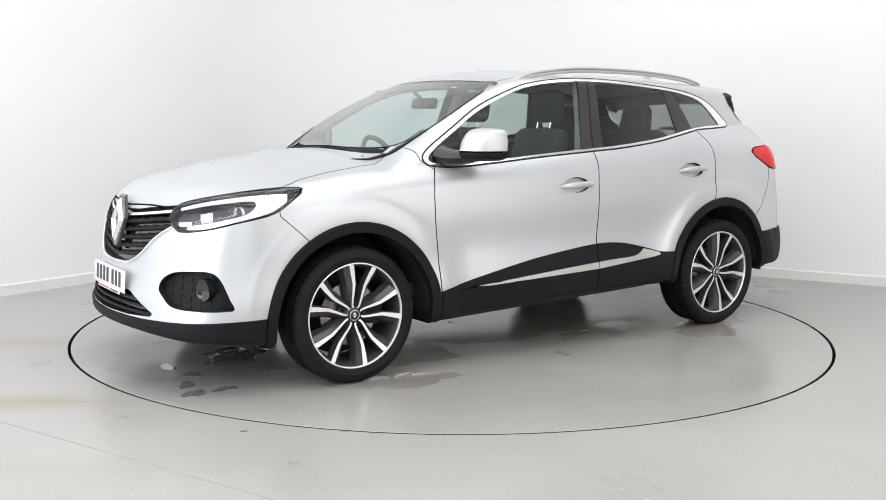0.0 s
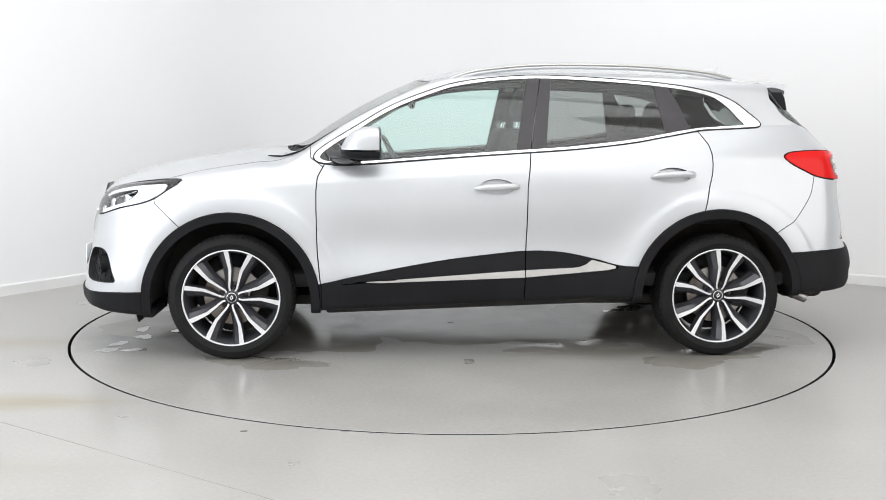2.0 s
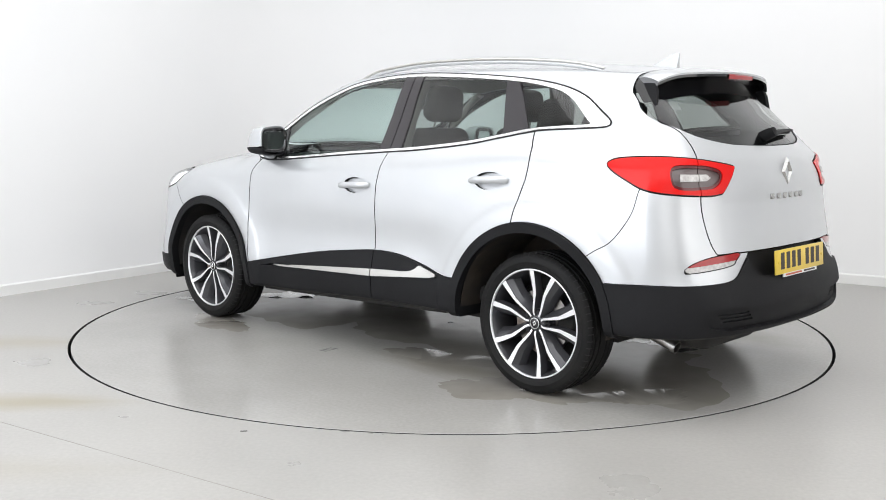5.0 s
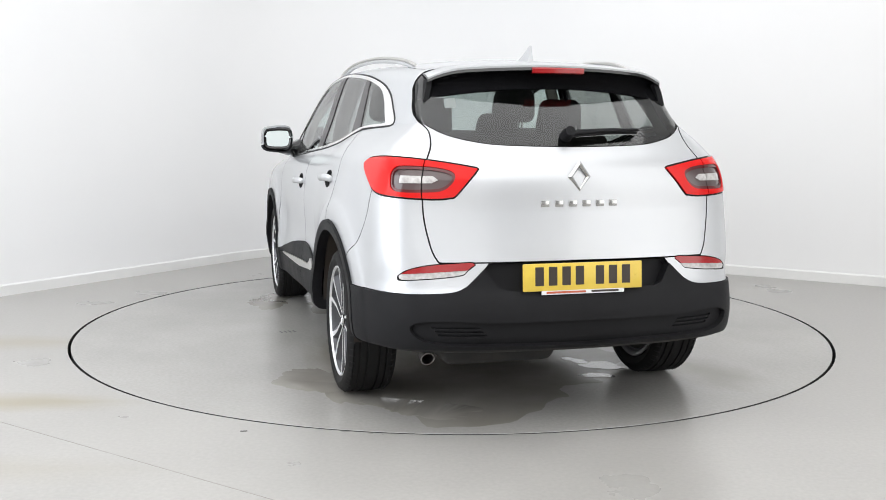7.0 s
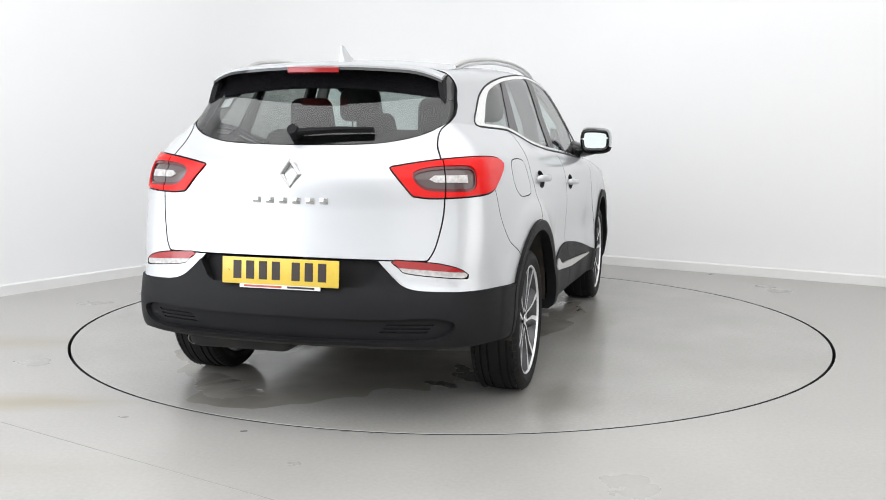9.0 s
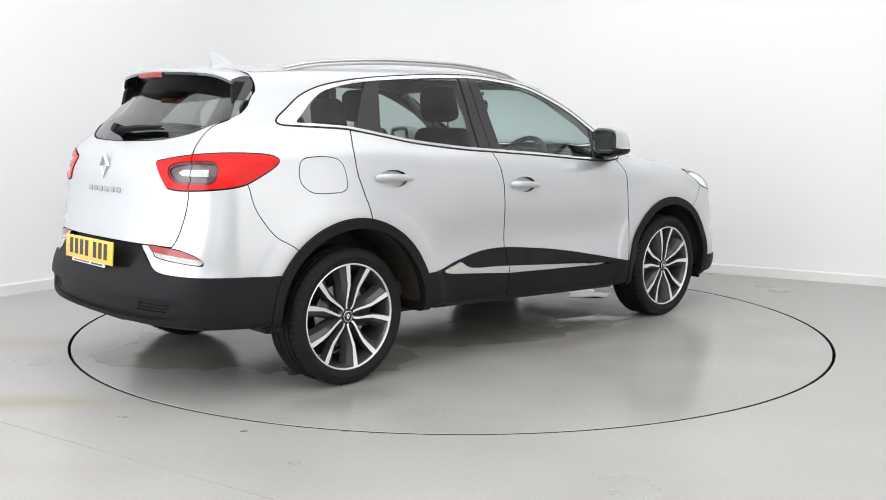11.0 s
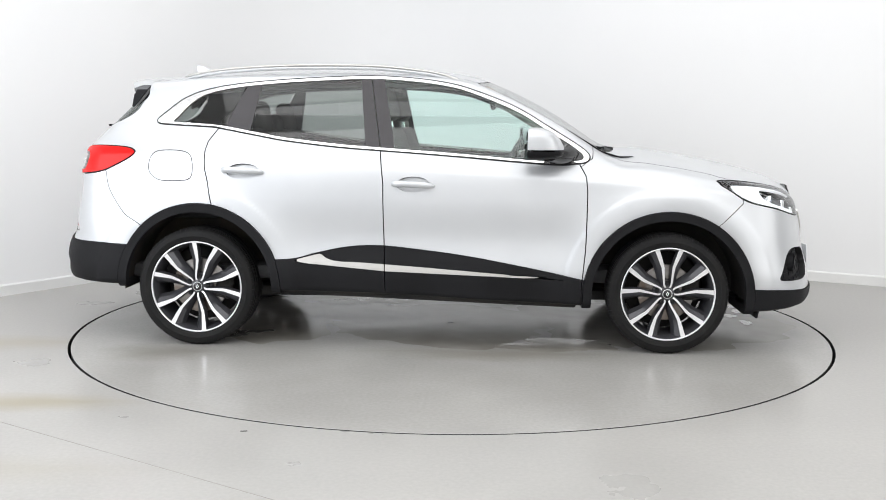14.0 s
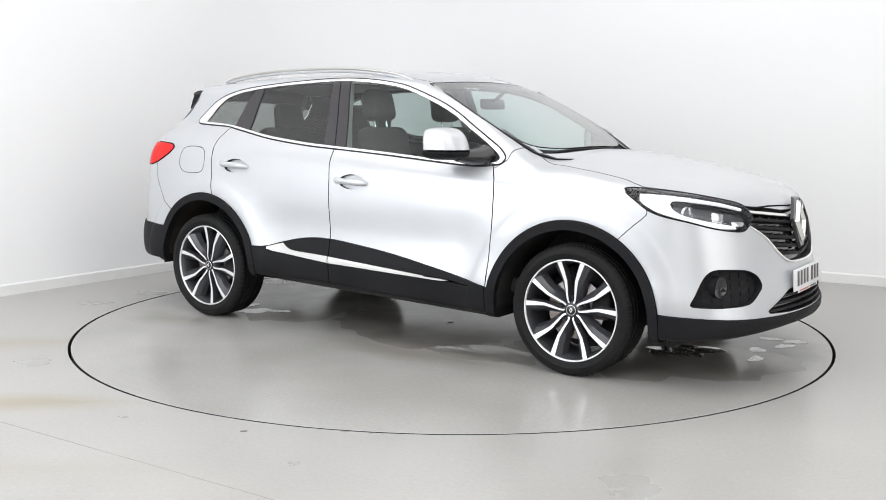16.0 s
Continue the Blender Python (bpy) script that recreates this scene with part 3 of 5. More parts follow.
# the black film on the pillars, and the panes between
LINES = [((0.62, 1.00), (0.645, 1.30)), ((-0.200, 1.115), (-0.269, 1.495)), ((-0.365, 1.125), (-0.402, 1.496)), ((-1.040, 1.15), (-0.970, 1.50)), ((-1.183, 1.21), (-1.050, 1.50))]
rest = glazing
slots = []
for p0, p1 in LINES:
    piece, rest = take(rest, lambda V, p0=p0, p1=p1: -beside(V[:, 0], V[:, 2], p0, p1), 0.0)
    slots.append(piece)
slots.append(rest)
sail, pane_front, film_b, pane_rear, film_c, pane_quarter = slots
film_gap = lambda V: beside(V[:, 0], V[:, 2], (-0.279, 1.103), (-0.345, 1.522))
film_b1, film_b2 = take(film_b, film_gap, 0.006)
film_gap_c = lambda V: beside(V[:, 0], V[:, 2], (-1.205, 1.225), (-1.047, 1.482))

# lamps and openings of the front
light_f = curve([(-0.766, 0.954), (-1.073, 0.940), (-1.363, 0.908), (-1.560, 0.874), (-1.628, 0.822), (-1.585, 0.783), (-1.506, 0.752), (-1.288, 0.770), (-1.090, 0.803), (-0.897, 0.838), (-0.800, 0.892)], 5, True)
headlight, S = take(S, qz(light_f, True), 0.006)
fog_line = curve([(-1.672, 0.487), (-1.635, 0.535), (-1.539, 0.567), (-1.40, 0.578), (-1.261, 0.580), (-1.186, 0.548), (-1.12, 0.462), (-1.090, 0.415), (-1.16, 0.405), (-1.35, 0.402), (-1.535, 0.408), (-1.627, 0.450)], 4, True)
fog, S = take(S, qz(fog_line, True), 0.0)
headlight, fog = finer(headlight, 2), finer(fog, 2)
grille_line = np.concatenate([curve([(-0.6, 0.5735), (-0.1, 0.575), (0.1, 0.577), (0.215, 0.587), (0.313, 0.633), (0.412, 0.715), (0.50, 0.765)], 5),
                              np.array([(0.528, 0.80), (0.492, 0.858)]), curve([(0.47, 0.868), (0.30, 0.850), (0.10, 0.832), (-0.6, 0.83)], 4)])
grille, S = take(S, lambda V: np.maximum(within(V[:, 1], V[:, 2], grille_line), 1.9 - V[:, 0]), 0.0)
grille = finer(grille, 2)
low_line = [(-0.6, 0.337), (0.0, 0.337), (0.3, 0.340), (0.47, 0.350), (0.492, 0.362), (0.418, 0.392), (0.285, 0.445), (0.26, 0.452), (-0.6, 0.452)]
low_grille, S = take(S, lambda V: np.maximum(within(V[:, 1], V[:, 2], low_line), 1.9 - V[:, 0]), 0.0)
low_grille = finer(low_grille, 2)
chin_line = np.concatenate([curve([(-0.80, 0.366), (-0.93, 0.362), (-1.2, 0.352), (-1.5, 0.340), (-1.70, 0.335), (-1.9, 0.332), (-2.4, 0.332)], 4), np.array([(-2.4, 0.1), (-0.80, 0.1)])])
chin, S = take(S, qz(chin_line, True), 0.003)

# bonnet, cowl, windscreen, roof
hood_line = np.concatenate([curve([(1.085, -0.3), (1.085, 0.0), (1.07, 0.25), (1.03, 0.45), (0.985, 0.56), (1.0, 0.600), (1.115, 0.668), (1.266, 0.703), (1.401, 0.706), (1.541, 0.722), (1.60, 0.75)], 5),
                            curve([(1.66, 0.765), (1.783, 0.712), (1.968, 0.606), (2.072, 0.455), (2.120, 0.27), (2.146, 0.10), (2.151, 0.0), (2.151, -0.3)], 5)])
hood, S = take(S, lambda V: np.maximum(within(V[:, 0], V[:, 1], hood_line), 0.78 - V[:, 2]), 0.006)
screen_line = np.concatenate([curve([(1.03, -0.2), (1.03, 0.0), (1.015, 0.25), (0.965, 0.45), (0.90, 0.585), (0.80, 0.648), (0.70, 0.664), (0.587, 0.660), (0.416, 0.630), (0.262, 0.592)], 5),
                              curve([(0.258, 0.575), (0.297, 0.43), (0.333, 0.2), (0.342, 0.0), (0.342, -0.2)], 5)])
screen, S = take(S, lambda V: np.maximum(within(V[:, 0], V[:, 1], screen_line), 1.0 - V[:, 2]), 0.006)
cowl, S = take(S, lambda V: np.maximum(within(V[:, 0], V[:, 1], [(1.2, -0.3), (1.2, 0.50), (1.0, 0.555), (0.93, 0.545), (0.90, 0.4), (0.90, -0.3)]), 1.0 - V[:, 2]), 0.0)
roof_line = np.concatenate([curve([(0.335, -0.2), (0.335, 0.0), (0.325, 0.2), (0.29, 0.43), (0.255, 0.545)], 4), curve([(0.20, 0.562), (-0.4, 0.568), (-1.0, 0.560), (-1.45, 0.540), (-1.62, 0.52)], 4),
                            curve([(-1.64, 0.45), (-1.66, 0.2), (-1.665, 0.0), (-1.665, -0.2)], 3)])
roof, S = take(S, lambda V: np.maximum(within(V[:, 0], V[:, 1], roof_line), 1.35 - V[:, 2]), 0.005)

# the tail
light_r = curve([(-0.876, 1.076), (-0.888, 1.098), (-0.964, 1.115), (-1.162, 1.122), (-1.394, 1.112), (-1.63, 1.085), (-1.662, 1.068), (-1.580, 0.972), (-1.54, 0.958), (-1.463, 0.953), (-1.294, 0.958), (-1.130, 0.968), (-1.045, 0.984), (-0.985, 1.010), (-0.915, 1.045)], 5, True)
tail_light, S = take(S, qz(light_r, False), 0.006)
tail_light = finer(tail_light, 2)
light_cut = lambda V: beside(q_of(V), V[:, 2], (-1.405, 0.94), (-1.386, 1.13))
tail_in, tail_out = take(tail_light, light_cut, 0.006)
refl_line = curve([(-1.290, 0.632), (-1.345, 0.668), (-1.462, 0.692), (-1.60, 0.702), (-1.700, 0.704), (-1.665, 0.672), (-1.625, 0.651), (-1.40, 0.633)], 4, True)
reflector, S = take(S, qz(refl_line, False), 0.004)
reflector = finer(reflector, 2)
window_line = np.concatenate([curve([(-0.3, 1.166), (0.0, 1.166), (0.27, 1.171), (0.392, 1.182), (0.50, 1.207), (0.565, 1.240), (0.602, 1.275), (0.603, 1.32), (0.592, 1.37), (0.583, 1.42)], 5),
                              np.array([(0.567, 1.53), (-0.3, 1.54)])])
window, S = take(S, lambda V: np.maximum(within(V[:, 1], V[:, 2], window_line), V[:, 0] + 1.66), 0.006)
bump_line = np.concatenate([curve([(-0.85, 0.568), (-1.1, 0.574), (-1.4, 0.578), (-1.59, 0.585), (-1.66, 0.603), (-1.70, 0.636), (-1.745, 0.680), (-1.77, 0.702), (-1.85, 0.703), (-2.4, 0.704)], 4), np.array([(-2.4, 0.1), (-0.8, 0.1)])])
bumper_low, S = take(S, qz(bump_line, False), 0.003)
gate_line = np.concatenate([np.array([(-0.3, 0.708), (0.583, 0.702)]), curve([(0.588, 0.705), (0.612, 0.754), (0.634, 0.859), (0.640, 0.947), (0.636, 1.03), (0.618, 1.10), (0.585, 1.165), (0.578, 1.225), (0.602, 1.27), (0.601, 1.32), (0.589, 1.37), (0.579, 1.42)], 5),
                            np.array([(0.562, 1.53), (-0.3, 1.56)])])
gate, S = take(S, lambda V: np.maximum(within(V[:, 1], V[:, 2], gate_line), V[:, 0] + 1.66), 0.006)
rear_line = np.concatenate([np.array([(-1.9, 1.06)]), curve([(-1.844, 0.977), (-1.819, 0.872), (-1.739, 0.752), (-1.673, 0.708), (-1.60, 0.66)], 5), np.array([(-1.6, 0.3), (-2.6, 0.3), (-2.6, 1.06)])])
bumper_r, S = take(S, xz(rear_line), 0.004)
front_line = [(1.70, 0.90), (1.716, 0.835), (1.589, 0.716), (1.45, 0.58), (1.45, 0.1), (2.6, 0.1), (2.6, 1.0), (2.0, 1.0)]
bumper_f, S = take(S, xz(front_line), 0.004)

# doors and wings
front_door_line = [(0.60, 1.13), (0.80, 1.075), (0.822, 1.047), (0.861, 0.973), (0.869, 0.90), (0.869, 0.80), (0.866, 0.65), (0.862, 0.560), (0.847, 0.409), (0.84, 0.20)] + door_gap + [(-0.29, 1.16)]
rear_door_line = door_gap[::-1] + [(-0.24, 0.1), (-0.90, 0.1), (-1.0, 0.45), (-1.2, 0.66), (-1.217, 0.808), (-1.244, 0.932), (-1.262, 1.0), (-1.266, 1.051), (-1.264, 1.10), (-1.253, 1.15), (-1.212, 1.222), (-1.15, 1.27), (-0.6, 1.2), (-0.29, 1.16)]
door_f, S = take(S, xz(front_door_line), 0.006)
door_r, S = take(S, xz(rear_door_line), 0.006)
wing, S = take(S, xz([(0.80, 0.1), (0.80, 1.0), (0.90, 1.07), (0.905, 1.12), (0.935, 1.175), (1.2, 1.3), (2.2, 1.3), (2.2, 0.1)]), 0.004)
body_side = S

clad_f, clad_r = take(clad, lambda V: -beside(V[:, 0], V[:, 2], (-0.241, 0.2), (-0.249, 0.6)), 0.006)
strip_f, strip_r = take(strip, lambda V: -beside(V[:, 0], V[:, 2], (-0.241, 0.2), (-0.249, 0.6)), 0.006)
clad_f, clad_w = take(clad_f, lambda V: V[:, 0] - 0.843, 0.004)

# hollows behind the door handles; the fuel flap on the right; the niche of the rear plate
cup_f, door_f = take(door_f, lambda V: (np.hypot((V[:, 0] + 0.090) / 0.094, (V[:, 2] - 0.921) / 0.043) - 1) * 0.043)
cup_r, door_r = take(door_r, lambda V: (np.hypot((V[:, 0] + 1.045) / 0.094, (V[:, 2] - 0.985) / 0.043) - 1) * 0.043)
flap_line = curve([(-1.585, 0.985), (-1.578, 1.062), (-1.53, 1.096), (-1.40, 1.096), (-1.345, 1.066), (-1.332, 0.985), (-1.352, 0.938), (-1.44, 0.930), (-1.53, 0.936)], 4, True)
flap, side_right = take(body_side, xz(flap_line), 0.004)
niche, bumper_low = take(bumper_low, lambda V: np.maximum(within(V[:, 1], V[:, 2], [(-0.6, 0.590), (0.33, 0.590), (0.36, 0.604), (0.415, 0.690), (0.42, 0.72), (-0.6, 0.72)]), V[:, 0] + 1.9))
insert, bumper_low = take(bumper_low, lambda V: np.maximum(within(V[:, 1], V[:, 2], np.concatenate([np.array([(-0.6, 0.470)]), curve([(0.40, 0.470), (0.60, 0.478), (0.690, 0.462), (0.700, 0.430), (0.66, 0.395), (0.58, 0.380)], 5), np.array([(-0.6, 0.366)])])), V[:, 0] + 1.8))
insert = finer(insert)

paint, plastic = M["paint"], M["plastic"]
shells = {"left": panel("body_side", body_side, paint, car, side="left", label="painted pillars and rear wing"),
          "right": panel("body_side", side_right, paint, car, side="right", label="painted pillars and rear wing with fuel flap")}
panel("fuel_flap", flap, paint, shells["right"], side="right")
panel("underbody", under, M["under"], car, skirt=0, label="black underbody")
panel("bonnet", hood, paint, car, label="smooth silver-white bonnet")
roof_ob = panel("roof", roof, paint, car)
panel("cowl", cowl, plastic, car, out=-0.012, label="black plastic scuttle under the windscreen")
screen_band, screen_clear = take(screen, lambda V: -within(V[:, 0], V[:, 1], 0.98 * (screen_line - [0.62, 0]) + [0.625, 0]))
screen_ob = panel("windscreen", screen_clear, M["screen"], car, skirt=0)
panel("screen_border", screen_band, M["gloss_black"], screen_ob, skirt=0.006)
fb = panel("front_bumper", bumper_f, paint, car, skirt=0.045)
panel("chin_spoiler", chin, plastic, fb, out=0.008, skirt=0.03, label="black textured lower lip")
gate_ob = panel("tailgate", gate, paint, car)
# One black band for the frit and the spoiler's shade on the glass.
frit_and_shade, window = take(window, lambda V: 1.412 - 0.15 * V[:, 1] ** 2 - V[:, 2])
panel("window_frit", frit_and_shade, M["gloss_black"], gate_ob, out=-0.004, skirt=0.006, label="black glazed band with the spoiler's shade painted in")
win_ob = panel("rear_window", window, M["privacy"], gate_ob, out=-0.004, skirt=0.006)
rb = panel("rear_bumper", bumper_r, paint, car)
panel("lower_bumper", bumper_low, plastic, rb, out=0.010, skirt=0.05, label="black textured lower bumper")
panel("plate_niche", niche, plastic, rb, out=-0.035, skirt=0)
vent, insert = take(insert, lambda V: np.maximum(np.maximum(np.abs(V[:, 1] - 0.52 - 0.8 * (V[:, 2] - 0.43)) - 0.095, np.abs(V[:, 2] - 0.432) - 0.024), 0.004 - np.abs((V[:, 2] - 0.400) % 0.016 - 0.008)))
panel("bumper_insert", insert, plastic, rb, out=-0.012, skirt=0.02)
for side in ("left", "right"):
    panel("bumper_vent", vent, plastic, rb, out=-0.020, skirt=0, side=side)
for side in ("left", "right"):
    panel("front_wing", wing, paint, car, side=side)
    for i in (0, 1):
        panel("wheel_arch_trim", pieces["arch", i], plastic, car, out=0.014, skirt=0.05, side=side, label="black plastic arch lip")
    fd = panel("front_door", door_f, paint, car, side=side, skirt=0.024)
    rd = panel("rear_door", door_r, paint, car, side=side, skirt=0.024)
    panel("handle_hollow", cup_f, paint, fd, out=-0.022, skirt=0, side=side)
    panel("handle_hollow", cup_r, paint, rd, out=-0.022, skirt=0, side=side)
    panel("sill_cladding", clad_f, plastic, fd, out=0.010, skirt=0.03, side=side, label="black door cladding")
    panel("sill_cladding", clad_r, plastic, rd, out=0.010, skirt=0.03, side=side, label="black door cladding")
    panel("arch_foot", clad_w, plastic, car, out=0.010, skirt=0.03, side=side)
    panel("door_strip", strip_f, M["satin"], fd, out=0.018, skirt=0.012, side=side, label="satin metal strip")
    panel("door_strip", strip_r, M["satin"], rd, out=0.018, skirt=0.012, side=side, label="satin metal strip")
    panel("window_trim", frame_trim, M["chrome"], car, out=0.003, skirt=0.012, side=side, label="bright metal window surround")
    panel("mirror_sail", sail, M["gloss_black"], fd, out=-0.001, side=side)
    panel("door_glass", pane_front, M["glass"], fd, out=-0.004, skirt=0, side=side)
    panel("pillar_film", film_b1, M["pillar"], fd, out=0.0, side=side)
    panel("pillar_film", film_b2, M["pillar"], rd, out=0.0, side=side)
    panel("door_glass", pane_rear, M["privacy"], rd, out=-0.004, skirt=0, side=side, label="dark privacy glass")
    f1, f2 = take(film_c, film_gap_c, 0.006)
    panel("pillar_film", f1, M["pillar"], rd, side=side)
    panel("pillar_film", f2, M["pillar"], shells[side], side=side)
    panel("quarter_glass", pane_quarter, M["privacy"], shells[side], out=-0.003, skirt=0, side=side, label="dark privacy glass")
    # rear lamps: a red rim round a smoked core
    for nm, src, holder in (("tail_light", tail_out, car), ("tailgate_light", tail_in, gate_ob)):
        core_line = curve([(-1.245, 1.067), (-1.40, 1.068), (-1.50, 1.058), (-1.545, 1.040), (-1.505, 1.006), (-1.42, 0.998), (-1.26, 1.000), (-1.228, 1.03)], 4, True)
        rim_line = core_line * [1, 1]
        core, ring_ = take(src, lambda V: within(q_of(V), V[:, 2], core_line) - 0.004)
        edge, ring_ = take(ring_, lambda V: -within(q_of(V), V[:, 2], light_r) - 0.005)
        inner_band, ring_ = take(ring_, lambda V: within(q_of(V), V[:, 2], core_line) - 0.016)
        lamp_ob = panel(nm, ring_, M["red"], holder, out=0.006, skirt=0.02, side=side, label="bright red lens")
        panel("lamp_edge", edge, M["maroon"], lamp_ob, out=0.003, skirt=0.02, side=side)
        panel("inner_band", inner_band, M["maroon"], lamp_ob, out=0.001, skirt=0.01, side=side, label="dark red band round the core")
        bar, core = take(core, lambda V: within(q_of(V), V[:, 2], [(-1.270, 1.018), (-1.45, 1.019), (-1.48, 1.032), (-1.45, 1.047), (-1.270, 1.049)]))
        panel("lamp_core", core, M["smoke"], lamp_ob, out=-0.006, skirt=0.01, side=side, label="smoked core")
        panel("reversing_lamp", bar, M["white_lens"], lamp_ob, out=0.0, skirt=0.01, side=side)
    red_up, clear_low = take(reflector, lambda V: -beside(q_of(V), V[:, 2], (-1.28, 0.652), (-1.70, 0.676)))
    refl = panel("rear_fog_lamp", clear_low, M["white_lens"], rb, out=-0.002, side=side, label="clear lower lens")
    panel("rear_reflector", red_up, M["red_dark"], rb, out=0.0, side=side, label="red reflector")
    # front lamps
    hl = panel("headlight", headlight, M["lens"], car, out=0.002, skirt=0, side=side, label="clear lens over a daylight running strip")
    hedge, inner = take(headlight, lambda V: -within(q_of(V), V[:, 2], light_f) - 0.006)
    panel("headlight_rim", hedge, M["gloss_black"], hl, out=-0.001, skirt=0.03, side=side)
    drl_line = np.concatenate([curve([(-0.90, 0.938), (-1.07, 0.929), (-1.36, 0.897), (-1.555, 0.864)], 4), curve([(-1.555, 0.856), (-1.36, 0.886), (-1.10, 0.914), (-1.02, 0.915)], 4),
                               curve([(-0.985, 0.895), (-1.00, 0.862), (-1.06, 0.838), (-1.16, 0.820), (-1.33, 0.797), (-1.46, 0.781)], 4), curve([(-1.475, 0.766), (-1.28, 0.778), (-1.09, 0.810), (-0.90, 0.848), (-0.822, 0.900), (-0.838, 0.938)], 4)])
    guide, inner = take(inner, lambda V: within(q_of(V), V[:, 2], drl_line))
    panel("running_light", guide, M["drl"], hl, out=-0.012, skirt=0.01, side=side)
    panel("lamp_bowl", inner, M["housing"], hl, out=-0.055, skirt=0, side=side)
# inner lining behind the panels
for piece in (hood, bumper_f, bumper_r, gate, chin):
    panel("inner_lining", piece, M["interior"], car, out=-0.045, skirt=0)
for piece in (wing, door_f, door_r, body_side):
    for side in ("left", "right"):
        panel("inner_lining", piece, M["interior"], car, out=-0.045, skirt=0, side=side)
panel("headliner", roof, M["headliner"], car, out=-0.04, skirt=0, label="pale grey roof lining")


def corner_at(q, z, front):
    """A place on the left of the skin where y less the distance along is q."""
    s = 1 if front else -1
    lo, hi = 1.0, 2.6
    for _ in range(40):
        mid = (lo + hi) / 2
        if q + mid < 0 or form(np.array([[s * mid, q + mid, z]]))[0] < 0:
            lo = mid
        else:
            hi = mid
    p = np.array([[s * lo, q + lo, z]])
    return Vector(p[0]), Vector(slopes(p)[0])


def mirrored(bm):
    for v in bm.verts:
        v.co.y = -v.co.y
    bmesh.ops.reverse_faces(bm, faces=bm.faces)
    return bm


def facing(p, n, roll=0):
    """A pose at p whose z axis points along n."""
    return Matrix.Translation(p) @ n.to_track_quat("Z", "Y").to_matrix().to_4x4() @ pose(0, 0, 0, 0, 0, roll)


def pair(name, make, mat_, parent, label="", angle=0.6):
    """The same piece on the left and, mirrored, on the right. parent may be a pair too."""
    ps = parent if isinstance(parent, tuple) else (parent, parent)
    return part(name, make(), mat_, ps[0], label, angle=angle), part(name, mirrored(make()), mat_, ps[1], label, angle=angle)


def named(base):
    a = bpy.data.objects[base]
    b = bpy.data.objects[base + ".001"]
    return a, b


# upper grille: rows of slats with short links, a bright bar, and the dark ground behind
def slats(V):
    y, z = V[:, 1], V[:, 2] - 0.05 * np.clip(V[:, 1] / 0.5, 0, 1.2) ** 1.2
    d = np.full(len(V), 1.0)
    for i, row in enumerate((0.765, 0.725, 0.685, 0.645, 0.606)):
        d = np.minimum(d, np.abs(z - row) - 0.0075)
        ph = 0.0 if i % 2 else 0.04
        d = np.minimum(d, np.maximum(np.abs(z - row - 0.009) - 0.009, np.abs((y + ph) % 0.08 - 0.04) - 0.017 + 0.8 * np.clip(z - row, 0, 1)))
    return d


bar_piece, g_rest = take(grille, lambda V: np.maximum(np.abs(V[:, 2] - 0.05 * np.clip(V[:, 1] / 0.5, 0, 1.2) ** 1.2 - 0.797) - 0.0065, V[:, 1] - 0.485))
g_slats, g_back = take(g_rest, slats)
grille_ob = panel("upper_grille", g_back, M["gloss_black"], fb, out=-0.035, skirt=0, label="black grille")
panel("grille_slats", g_slats, plastic, grille_ob, out=-0.012, skirt=0.02)
panel("grille_bar", bar_piece, M["chrome"], grille_ob, out=-0.004, skirt=0.01, label="bright metal bar")
rim_line = curve([(0.52, 0.772), (0.412, 0.712), (0.313, 0.630), (0.215, 0.583), (0.10, 0.572), (0.0, 0.570)], 6)
rim_pts = []
for y, z in rim_line:
    p, n = skin_at(0, 1, y=y, z=z)
    rim_pts.append(p + n * 0.002)
rim_pts = rim_pts + [Vector((p.x, -p.y, p.z)) for p in rim_pts[::-1][1:]]
part("grille_rim", tube(rim_pts, 0.007, 8), M["chrome"], grille_ob, "bright metal rim under the grille")
lg_slats, lg_back = take(low_grille, lambda V: np.minimum.reduce([np.abs(V[:, 2] - r) - 0.006 for r in (0.362, 0.392, 0.422)]))
lg = panel("lower_grille", lg_back, M["gloss_black"], fb, out=-0.04, skirt=0)
panel("grille_slats", lg_slats, plastic, lg, out=-0.006, skirt=0.03)


def diamond(w, h, bar, depth, m):
    """An upright hollow diamond with ridged bars."""
    bm = bmesh.new()
    outer = [(0, h), (w, 0), (0, -h), (-w, 0)]
    k = 1 - bar / w
    inner = [(x * k, y * k) for x, y in outer]
    mid = [(x * (1 + k) / 2, y * (1 + k) / 2) for x, y in outer]
    o = [bm.verts.new(m @ Vector((x, y, 0))) for x, y in outer]
    r = [bm.verts.new(m @ Vector((x, y, depth))) for x, y in mid]
    i = [bm.verts.new(m @ Vector((x, y, 0))) for x, y in inner]
    for a in range(4):
        b = (a + 1) % 4
        bm.faces.new((o[a], o[b], r[b], r[a]))
        bm.faces.new((r[a], r[b], i[b], i[a]))
        bm.faces.new((i[a], i[b], o[b], o[a]))
    return bm


